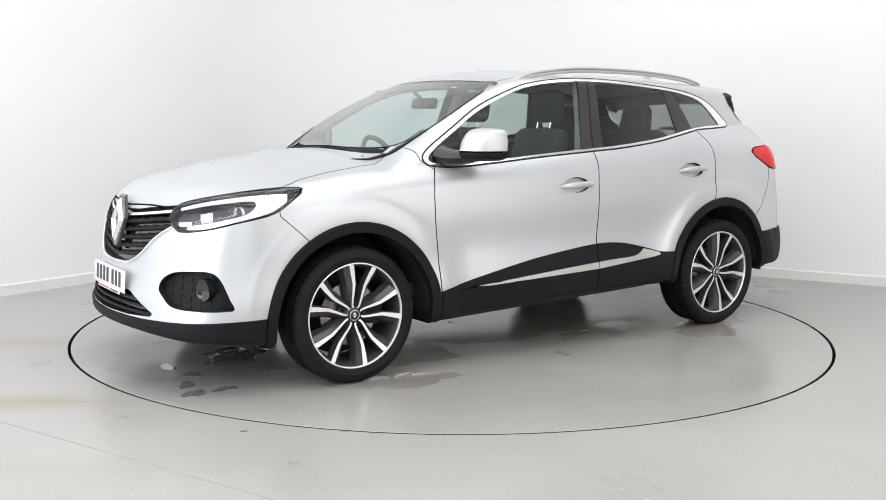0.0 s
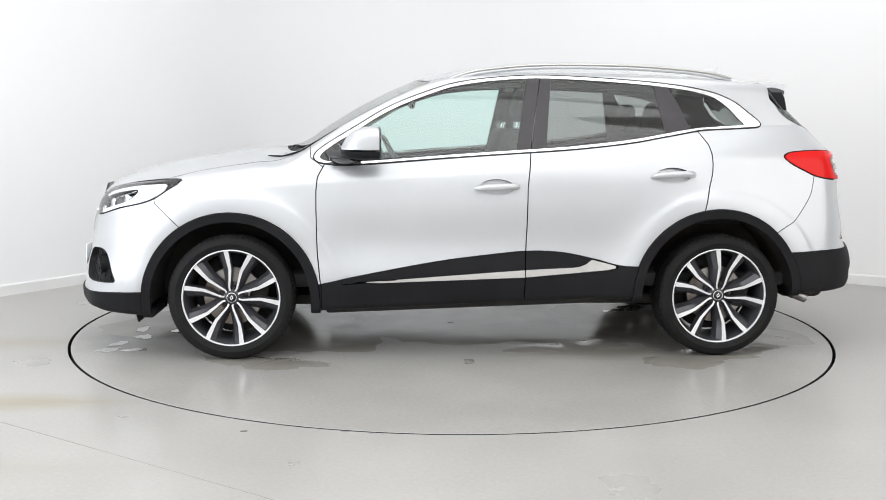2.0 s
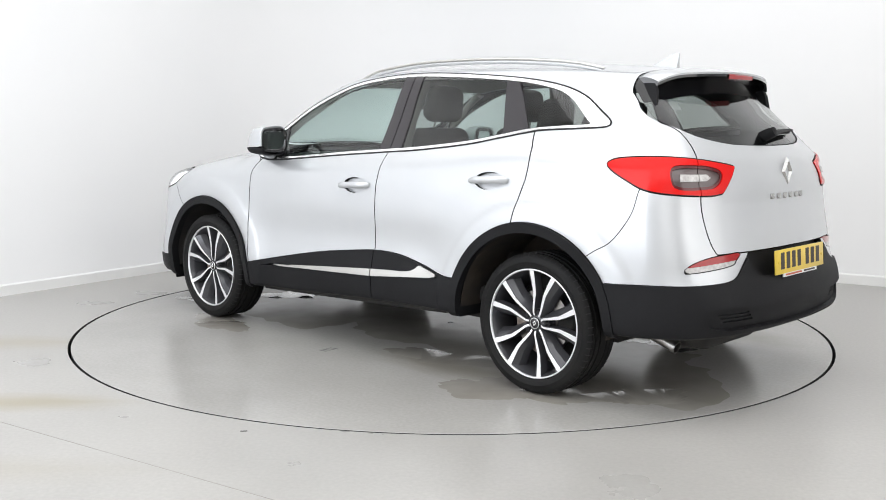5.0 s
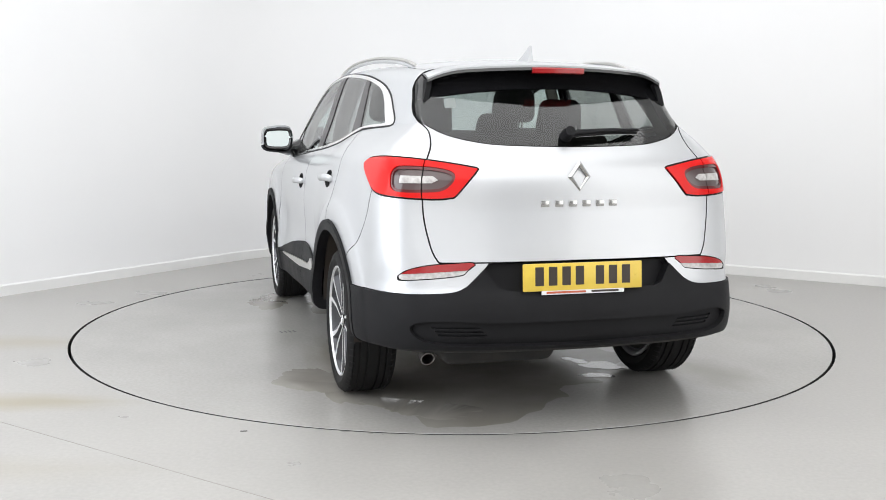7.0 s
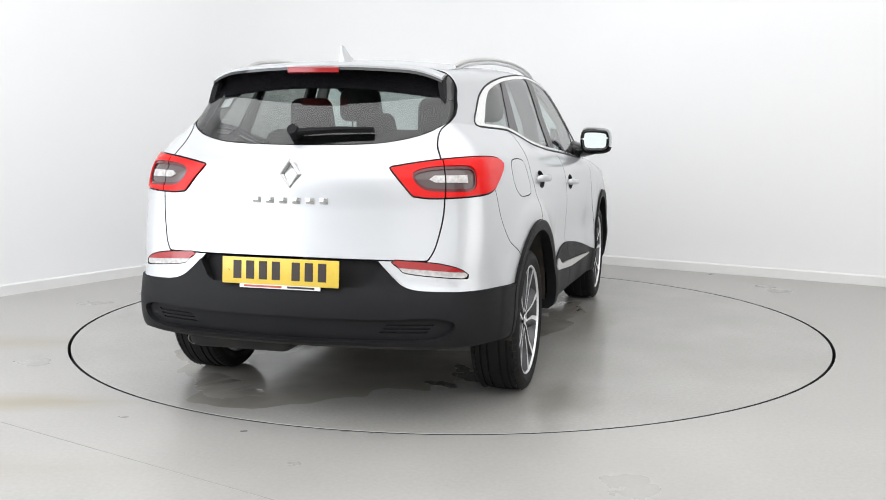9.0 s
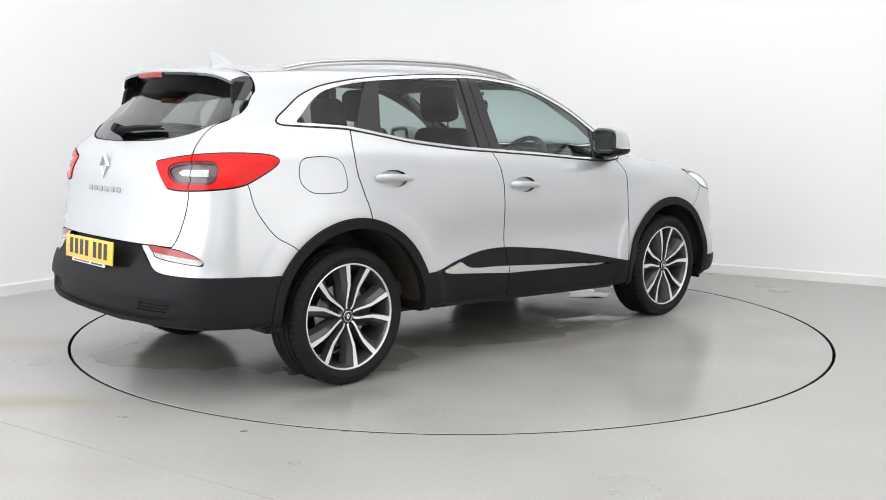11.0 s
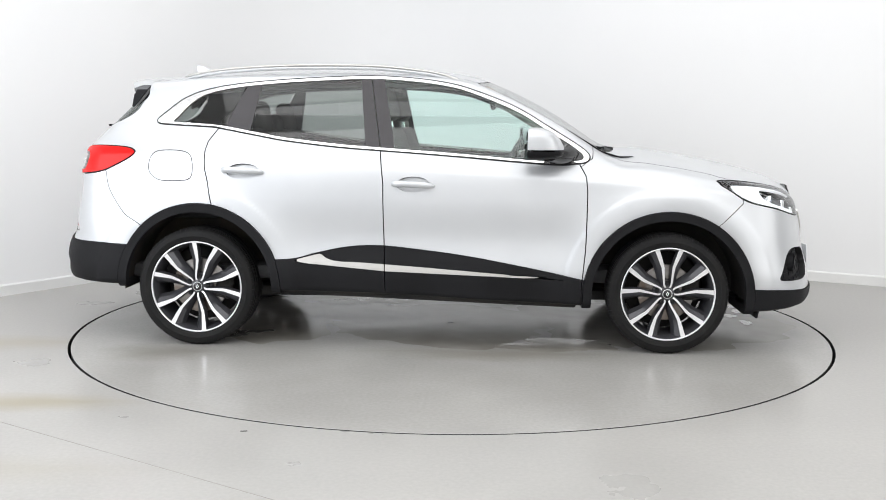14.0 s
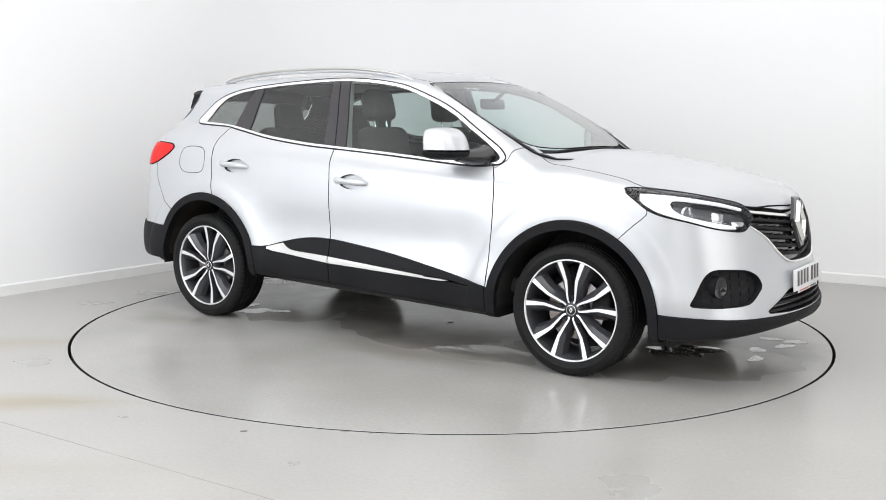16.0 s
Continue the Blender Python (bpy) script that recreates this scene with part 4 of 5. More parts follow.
AHEAD = Matrix(((0, 0, 1, 0), (1, 0, 0, 0), (0, 1, 0, 0), (0, 0, 0, 1)))    # z axis forward, x to the left, y up
ASTERN = Matrix(((0, 0, -1, 0), (-1, 0, 0, 0), (0, 1, 0, 0), (0, 0, 0, 1)))
lean = Matrix.Translation((2.182, 0, 0.765)) @ pose(0, 0, 0, 0, -10, 0) @ AHEAD
part("badge_shield", prism([(-0.045, 0.132), (0.045, 0.132), (0.105, 0.02), (0.03, -0.14), (-0.03, -0.14), (-0.105, 0.02)], 0.014, lean, inset=0.08), M["gloss_black"], fb)
part("badge", diamond(0.078, 0.112, 0.030, 0.018, lean @ pose(0, 0, 0.015)), M["chrome"], fb, "bright metal diamond badge")
p, n = skin_at(0, -1, y=0.0, z=1.045)
part("badge", diamond(0.051, 0.069, 0.024, 0.012, Matrix.Translation((p.x - 0.001, 0, 1.045)) @ pose(0, 0, 0, 0, 2, 0) @ ASTERN), M["badge_metal"], gate_ob, "bright metal diamond badge")
for k in range(6):
    y = 0.150 - 0.060 * k
    p, n = skin_at(0, -1, y=abs(y), z=0.937)
    part("badge_bar", rounded((0.036, 0.026, 0.006), Matrix.Translation((p.x - 0.002, y, 0.937)) @ ASTERN, 0.002, 2), M["badge_metal"], gate_ob, "bright metal bar of the badge")


def plate(m, face, parent, thick=0.008):
    ob = part("number_plate", rounded((0.520, 0.111, thick), m, 0.0035, 2), face, parent, "plate with dark bars in place of characters")
    x = -0.190
    for k in range(7):
        part("plate_bar", rounded((0.037, 0.076, 0.002), m @ pose(x, 0.004, thick / 2), 0.0008, 1), M["ink"], ob)
        x += 0.058 + (0.030 if k == 3 else 0)
    part("plate_strip", rounded((0.36, 0.018, 0.006), m @ pose(0.0, -0.062, 0.0), 0.001, 1), M["plate_white"], ob)
    part("plate_strip_bar", rounded((0.17, 0.008, 0.002), m @ pose(-0.075, -0.062, 0.0035), 0.0005, 1), M["red_ink"], ob)
    part("plate_strip_bar", rounded((0.12, 0.008, 0.002), m @ pose(0.095, -0.062, 0.0035), 0.0005, 1), M["ink"], ob)
    for sx in (-1, 1):
        part("plate_screw", prism([(0.006 * math.cos(a), 0.006 * math.sin(a)) for a in (k * math.pi / 5 for k in range(10))], 0.003, m @ pose(sx * 0.232, 0, thick / 2)), face, ob)
    return ob


plate(Matrix.Translation((2.252, 0.0, 0.488)) @ pose(0, 0, 0, 0, -3, 0) @ AHEAD, M["plate_white"], fb)
plate(Matrix.Translation((-2.224, 0.012, 0.648)) @ pose(0, 0, 0, 0, 4, 0) @ ASTERN, M["plate_yellow"], rb)

# fog lamp recesses
for side in ("left", "right"):
    ribs, ground = take(fog, lambda V: np.maximum(np.abs((V[:, 2] + 0.1 * q_of(V)) % 0.042 - 0.021) - 0.013, np.abs((q_of(V) * 0.9) % 0.075 - 0.0375) - 0.030))
    fs = panel("fog_surround", ground, plastic, fb, out=-0.036, skirt=0, side=side, label="black textured fog lamp recess")
    panel("fog_ribs", ribs, plastic, fs, out=-0.032, skirt=0.006, side=side)
FOG_P, FOG_N = Vector((2.010, 0.712, 0.496)), Vector((1, 0.35, 0.0)).normalized()
fog_m = facing(FOG_P, FOG_N) @ pose(0, 0, 0, 90)
pair("fog_lamp_tube", lambda: lathe([(0.046, -0.05), (0.062, -0.045), (0.066, -0.015), (0.062, -0.008), (0.055, -0.010), (0.050, 0.03)], 40, m=fog_m), plastic, fb)
pair("fog_lamp", lambda: lathe([(0.001, 0.018), (0.030, 0.020), (0.052, 0.028)], 32, m=fog_m), M["gloss_black"], fb)
# a parking sensor on the lip, one on each side, and on the tail
for q, z, fr in ((-1.42, 0.300, True), (-1.35, 0.47, False)):
    sp, sn = corner_at(q, z, fr)
    pair("parking_sensor", lambda sp=sp, sn=sn: lathe([(0.011, -0.012), (0.011, -0.016), (0.001, -0.016)], 16, m=facing(sp, sn) @ pose(0, 0, 0, 90)), M["housing"], fb if fr else rb)

# inside the headlights: a projector and a bright bowl
lights = named("headlight")
for q, z, r in ((-1.10, 0.866, 0.027),):
    hp, hn = corner_at(q, z, True)
    look_m = facing(hp - hn * 0.045, Vector((0.9, 0.4, 0.0)).normalized())
    pair("projector", lambda: lathe([(0.001, -0.032), (0.012, -0.030), (r * 0.8, -0.020), (r, 0.0), (r * 1.25, 0.004), (r * 1.25, 0.02)], 28, m=look_m @ pose(0, 0, 0, 90)), M["reflector"], lights)
hp, hn = corner_at(-1.34, 0.834, True)
pair("reflector_bowl", lambda: rounded((0.075, 0.048, 0.02), facing(hp - hn * 0.035, Vector((0.9, 0.45, 0.05)).normalized()) @ pose(0, 0, 0, 0, 0, 8), 0.008, 2), M["reflector"], lights)
hp2, hn2 = corner_at(-1.50, 0.790, True)
pair("turn_lamp", lambda: rounded((0.085, 0.026, 0.016), facing(hp2 - hn2 * 0.022, hn2) @ pose(0, 0, 0, 0, 0, 5), 0.006, 2), M["reflector"], lights)

# black seals round the side windows
seal_pts = []
for x, z in dlo[::2]:
    p, n = skin_at(1, 1, x=x, z=z)
    seal_pts.append(p - n * 0.001)
pair("window_seal", lambda: tube(seal_pts, 0.0052, 6, closed=True), M["seal_and_shade"], car)

# door handles
for x0, z0, tag in ((-0.090, 0.919, "front_door"), (-1.045, 0.984, "rear_door")):
    ends = named(tag)

    def handle(x0=x0, z0=z0):
        bm = bmesh.new()
        rows = []
        for k in range(17):
            t = k / 16
            x = x0 + 0.120 - 0.240 * t
            p, n = skin_at(1, 1, x=x, z=z0 + 0.012 * (t - 0.5))
            lift = 0.008 + 0.028 * min(1, 4.5 * min(t, 1 - t)) ** 0.6
            hgt = (0.0165 if t > 0.25 else 0.0105 + 0.024 * t) * (1 if 0.02 < t < 0.98 else 0.6)
            c = p + n * lift
            up = Vector((0, 0, 1))
            rows.append([bm.verts.new(c + up * hgt * a + n * 0.010 * b) for a, b in ((1, -0.8), (1.05, 0), (0.7, 0.75), (0, 1), (-0.7, 0.75), (-1.05, 0), (-1, -0.8))])
        for r0, r1 in zip(rows, rows[1:]):
            for k in range(7):
                bm.faces.new((r0[k], r0[(k + 1) % 7], r1[(k + 1) % 7], r1[k]))
        bm.faces.new(rows[0])
        bm.faces.new(rows[-1][::-1])
        return bm

    pair("door_handle", handle, M["paint"], ends, "painted pull handle", angle=1.0)

# door mirrors
doors = named("front_door")
MIRROR = (0.635, 0.935, 1.150)


def mirror_head():
    bm = bmesh.new()
    outl = curve([(0.090, 0.050), (0.060, 0.080), (-0.04, 0.078), (-0.090, 0.060), (-0.100, 0.0), (-0.085, -0.055), (0.0, -0.070), (0.075, -0.062), (0.098, -0.01)], 4, True)
    rows = []
    for x, k in ((-0.088, 0.86), (-0.092, 0.97), (-0.075, 1.0), (-0.02, 0.99), (0.04, 0.90), (0.075, 0.72), (0.092, 0.45), (0.097, 0.12)):
        rows.append([bm.verts.new((MIRROR[0] + x - 0.42 * (b * k + 0.03) * (x + 0.092) / 0.18 + 0.10 * a, MIRROR[1] - a * k * 1.02 + 0.012 * (1 - k), MIRROR[2] + b * k * 1.08 - 0.01 * (1 - k))) for a, b in outl])
    m = len(outl)
    for r0, r1 in zip(rows, rows[1:]):
        for k in range(m):
            bm.faces.new((r0[k], r0[(k + 1) % m], r1[(k + 1) % m], r1[k]))
    bm.faces.new(rows[-1])
    return bm


def mirror_low():
    bm = mirror_head()
    geom = bm.verts[:] + bm.edges[:] + bm.faces[:]
    bmesh.ops.bisect_plane(bm, geom=geom, plane_co=(0, 0, MIRROR[2] - 0.030), plane_no=(0, 0, 1), clear_outer=True)
    for v in bm.verts:
        v.co = Vector(MIRROR) + (v.co - Vector(MIRROR)) * 1.02 + Vector((0, 0, -0.008))
    return bm


def mirror_top():
    bm = mirror_head()
    geom = bm.verts[:] + bm.edges[:] + bm.faces[:]
    bmesh.ops.bisect_plane(bm, geom=geom, plane_co=(0, 0, MIRROR[2] - 0.030), plane_no=(0, 0, 1), clear_inner=True)
    return bm


mirrors = pair("door_mirror", mirror_top, M["paint"], doors, "painted mirror cap over a black base", angle=1.2)
pair("mirror_base", mirror_low, plastic, mirrors, angle=1.2)
pair("mirror_arm", lambda: tube([(0.735, 0.760, 1.092), (0.725, 0.80, 1.082), (0.690, 0.845, 1.083), (0.655, 0.90, 1.088)], [0.058, 0.052, 0.042, 0.032], 14, flat=1.6), M["gloss_black"], mirrors)
mg = [(0.078, 0.048), (0.050, 0.064), (-0.04, 0.062), (-0.078, 0.048), (-0.083, 0.0), (-0.07, -0.048), (0.0, -0.058), (0.064, -0.050), (0.082, -0.01)]
mirror_m = Matrix.Translation((MIRROR[0] - 0.085, MIRROR[1], MIRROR[2])) @ pose(0, 0, 0, 0, 0, -5.5) @ ASTERN
pair("mirror_glass", lambda: prism(list(map(tuple, curve(mg, 4, True))), 0.004, mirror_m), M["mirror"], mirrors)
pair("mirror_frame", lambda: tube([mirror_m @ Vector((x * 1.0, y * 1.0, 0.0)) for x, y in curve(mg, 4, True)], 0.012, 10, closed=True), M["gloss_black"], mirrors)

# roof rails
rail_line = curve([(0.150, 0.592, 1.502), (0.06, 0.594, 1.532), (-0.06, 0.594, 1.555), (-0.37, 0.590, 1.582), (-0.84, 0.585, 1.582), (-1.15, 0.562, 1.566), (-1.33, 0.542, 1.547), (-1.46, 0.524, 1.520)], 5)
pair("roof_rail", lambda: tube([tuple(p) for p in rail_line], [0.004] + [0.008] * (len(rail_line) - 2) + [0.004], 10, flat=1.5), M["satin"], car, "satin metal roof rail")
pair("rail_foot", lambda: tube([(x, y, z - 0.015) for x, y, z in rail_line], [0.004] + [0.010] * (len(rail_line) - 2) + [0.004], 8, flat=1.0), M["paint"], car)


# aerial fin
def fin():
    bm = bmesh.new()
    z0 = float(top_line(np.array([-1.45]))[0]) - 0.006
    rows = []
    for h, a, b, w in ((0.0, -1.545, -1.375, 0.028), (0.010, -1.545, -1.390, 0.020), (0.030, -1.547, -1.430, 0.012), (0.050, -1.549, -1.475, 0.009), (0.066, -1.551, -1.508, 0.006), (0.070, -1.551, -1.520, 0.003)):
        rows.append([bm.verts.new((x, y, z0 + h - (0.012 if h == 0 else 0))) for x, y in ((b, 0), (b - 0.03, w * 0.8), ((a + b) / 2, w), (a, w * 0.6), (a, -w * 0.6), ((a + b) / 2, -w), (b - 0.03, -w * 0.8))])
    for r0, r1 in zip(rows, rows[1:]):
        for k in range(7):
            bm.faces.new((r0[k], r0[(k + 1) % 7], r1[(k + 1) % 7], r1[k]))
    bm.faces.new(rows[-1])
    return bm


part("aerial_fin", fin(), M["paint"], roof_ob, angle=1.0)


# tail spoiler: a painted blade with a black underside and side fins
def spoiler():
    n = 33
    top, low = [], []
    for k in range(n):
        y = -0.545 + 1.09 * k / (n - 1)
        tip = np.array([-1.885 + 0.42 * y * y, y, 1.506 - 0.085 * y * y - 1.4 * max(0, abs(y) - 0.40) ** 2])
        root = np.array([-1.650, y, float(top_line(np.array([-1.650]))[0]) - 0.15 * y * y - 0.002 - (1.0 * max(0, abs(y) - 0.42) ** 2)])
        row_t, row_l = [], []
        for j in range(7):
            t = j / 6
            p = root * (1 - t) + tip * t
            p[2] += 0.010 * math.sin(math.pi * t)
            row_t.append(p)
            q = p.copy()
            q[2] -= 0.020 + 0.050 * (1 - t)
            row_l.append(q)
        top.append(row_t)
        low.append(row_l)
    return np.array(top), np.array(low)


sp_top, sp_low = spoiler()


def sheet(grid, bm=None):
    bm = bm or bmesh.new()
    vs = [[bm.verts.new(p) for p in row] for row in grid]
    for a, b in zip(vs, vs[1:]):
        for k in range(len(a) - 1):
            bm.faces.new((a[k], a[k + 1], b[k + 1], b[k]))
    return bm, vs


bm, vs = sheet(sp_top)
lip = [bm.verts.new(r[-1].co + Vector((0.002, 0, -0.008))) for r in vs]
for a in range(len(vs) - 1):
    bm.faces.new((vs[a][-1], vs[a + 1][-1], lip[a + 1], lip[a]))
spoiler_ob = part("tail_spoiler", bm, M["paint"], gate_ob, angle=0.9)
bm, vs = sheet(sp_low)
up = [bm.verts.new(Vector(r[-1]) + Vector((0.003, 0, -0.008))) for r in sp_top]
for a in range(len(vs) - 1):
    bm.faces.new((vs[a][-1], up[a], up[a + 1], vs[a + 1][-1]))
for e in (0, -1):
    for j in range(6):
        pts = [vs[e][j].co, vs[e][j + 1].co, Vector(sp_top[e][j + 1]), Vector(sp_top[e][j])]
        bm.faces.new([bm.verts.new(p) for p in pts])
part("spoiler_underside", bm, M["gloss_black"], spoiler_ob)
bm = bmesh.new()
stop_rows = [[(-1.887 + 0.42 * y * y, y, 1.497 - 0.085 * y * y), (-1.892 + 0.42 * y * y, y, 1.492 - 0.085 * y * y), (-1.890 + 0.42 * y * y, y, 1.474), (-1.870 + 0.42 * y * y, y, 1.470)] for y in [-0.119 + 0.238 * k / 10 for k in range(11)]]
bm, vs = sheet(stop_rows, bm)
part("stop_lamp", bm, M["red_dark"], spoiler_ob, "red high stop lamp")


def fin_side():
    bm = bmesh.new()
    outl = [(-1.650, 1.448), (-1.745, 1.446), (-1.762, 1.410), (-1.770, 1.345), (-1.745, 1.352), (-1.690, 1.400)]
    a, b = [], []
    for x, z in outl:
        y = 0.530 + 0.24 * (1.49 - z)
        a.append(bm.verts.new((x, y + 0.004, z)))
        b.append(bm.verts.new((x + 0.004, y - 0.020, z)))
    bm.faces.new(a)
    bm.faces.new(b[::-1])
    for i in range(len(a)):
        j = (i + 1) % len(a)
        bm.faces.new((a[i], a[j], b[j], b[i]))
    return bm


pair("spoiler_fin", fin_side, plastic, spoiler_ob)

# wipers
rw = [(0.03, 1.198), (-0.05, 1.206), (-0.18, 1.214), (-0.32, 1.216)]
pts = []
for y, z in rw:
    p, n = skin_at(0, -1, y=abs(y), z=z)
    pts.append(Vector((p.x, y, p.z)) + Vector((n.x, 0, n.z)) * 0.028)
wiper = part("rear_wiper", tube(pts, [0.016, 0.013, 0.010, 0.006], 8, flat=1.6), plastic, gate_ob, "black rear wiper arm")
part("wiper_blade", tube([p + Vector((0.014, 0, -0.012)) for p in pts], 0.006, 6), M["seal_and_shade"], wiper)
part("wiper_spindle", lathe([(0.001, -0.05), (0.022, -0.048), (0.026, -0.02), (0.028, 0.02)], 20, m=Matrix.Translation(pts[0] + Vector((0.02, -0.012, -0.005))) @ pose(0, 0, 0, 0, 0, -90) @ pose(0, 0, 0, -25)), plastic, wiper)
for line in ([(1.075, 0.015), (1.045, -0.20), (1.02, -0.42), (0.985, -0.56)], [(1.085, 0.50), (1.055, 0.30), (1.05, 0.12), (1.06, 0.03)]):
    pts = []
    for x, y in line:
        p, n = skin_at(2, 1, x=x, y=abs(y))
        pts.append(Vector((x - 0.02, y, p.z - 0.004)))
    w = part("front_wiper", tube(pts, [0.009, 0.008, 0.007, 0.005], 8), plastic, car, "black windscreen wiper")
    part("wiper_blade", tube([p + Vector((-0.016, 0, 0.004)) for p in pts], 0.006, 6), M["seal_and_shade"], w)

p, n = skin_at(0, -1, y=0.46, z=1.352)
part("window_sticker", rounded((0.05, 0.055, 0.002), facing(p - n * 0.012, n) @ pose(0, 0, 0, 0, 0, 8), 0.0006, 1), M["plate_white"], win_ob, "small pale sticker inside the glass")

# black scuttle corners that rise a little beside the foot of the windscreen
def scuttle_corner():
    bm = bmesh.new()
    rows = []
    for x, y, up in ((1.155, 0.530, 0.002), (1.135, 0.545, 0.005), (1.07, 0.575, 0.007), (0.97, 0.610, 0.007), (0.87, 0.638, 0.005), (0.77, 0.655, 0.002)):
        z = skin_at(2, 1, x=x, y=y)[0].z
        rows.append([bm.verts.new(p) for p in ((x, y - 0.050, z + 0.004), (x, y - 0.012, z + up * 0.8), (x, y, z + up), (x, y + 0.008, z + up * 0.8), (x, y + 0.010, z - 0.02))])
    for r0, r1 in zip(rows, rows[1:]):
        for k in range(4):
            bm.faces.new((r0[k], r0[k + 1], r1[k + 1], r1[k]))
    bm.faces.new(rows[0])
    bm.faces.new(rows[-1][::-1])
    return bm


pair("scuttle_corner", scuttle_corner, plastic, car, "black corner of the scuttle beside the windscreen", angle=1.0)

# exhaust, tow cover, silencer, and hanging flaps before the wheels
part("exhaust_pipe", lathe([(0.026, 0.0), (0.030, 0.0), (0.030, 0.22), (0.026, 0.22)], 24, m=Matrix.Translation((-1.93, 0.585, 0.268)) @ pose(0, 0, 0, 0, 0, -90) @ pose(0, 0, 0, 20), closed=True), M["steel"], car, "steel exhaust tail pipe")
part("silencer", rounded((0.26, 0.50, 0.13), pose(-1.93, 0.30, 0.325), 0.05, 4), M["under"], car)
pair("air_flap", lambda: rounded((0.012, 0.20, 0.07), pose(1.83, 0.72, 0.225, 0, 12, 0), 0.004, 1), plastic, car)
pair("sill_rail", lambda: rounded((1.55, 0.05, 0.05), pose(0.05, 0.79, 0.285, 0, 2, 0), 0.012, 2), M["under"], car)
part("floor_tray", rounded((3.3, 1.25, 0.06), pose(0.0, 0, 0.275), 0.02, 2), M["under"], car)
part("exhaust_line", tube([(-1.8, 0.15, 0.26), (-0.9, 0.1, 0.235), (0.4, 0.05, 0.23), (1.0, 0.1, 0.24)], 0.035, 10), M["steel"], car)
for hx in (HUB_X, -HUB_X):
    part("axle_beam", tube([(hx, -0.62, 0.30), (hx - 0.05, 0, 0.27), (hx, 0.62, 0.30)], 0.045, 10), M["under"], car)


# wheel housings
def housing(i):
    cx, cz = ARCH[i]
    bm = bmesh.new()
    rows = []
    for y in (0.50, 0.70, 0.865):
        row = []
        for k in range(41):
            a = math.radians(-3 + 186 * k / 40)
            row.append(bm.verts.new((cx + 0.432 * math.cos(a), y, cz + 0.432 * math.sin(a) + (0.0 if math.sin(a) > 0 else 0.0))))
        rows.append(row)
    for r0, r1 in zip(rows, rows[1:]):
        for k in range(40):
            bm.faces.new((r0[k], r0[k + 1], r1[k + 1], r1[k]))
    bm.faces.new(rows[0])
    return bm


for i in (0, 1):
    pair("wheel_housing", lambda i=i: housing(i), M["rust"] if i else M["under"], car)
# ---- wheels ----
def wheel_at(hx, sy, spin):
    w = part("wheel", lathe([(0.2535, 0.098), (0.246, 0.086), (0.236, 0.055), (0.229, -0.02), (0.226, -0.09), (0.246, -0.10), (0.254, -0.10)], 72), M["grey_alloy"], car,
             "ten-spoke alloy wheel with bright machined faces")
    w.matrix_basis = pose(hx, sy * 0.772, HUB_Z, 0, 0, 0 if sy > 0 else 180) @ pose(0, 0, 0, 0, spin, 0)
    return w


BIG = 1.045    # rim size over the drawn profile


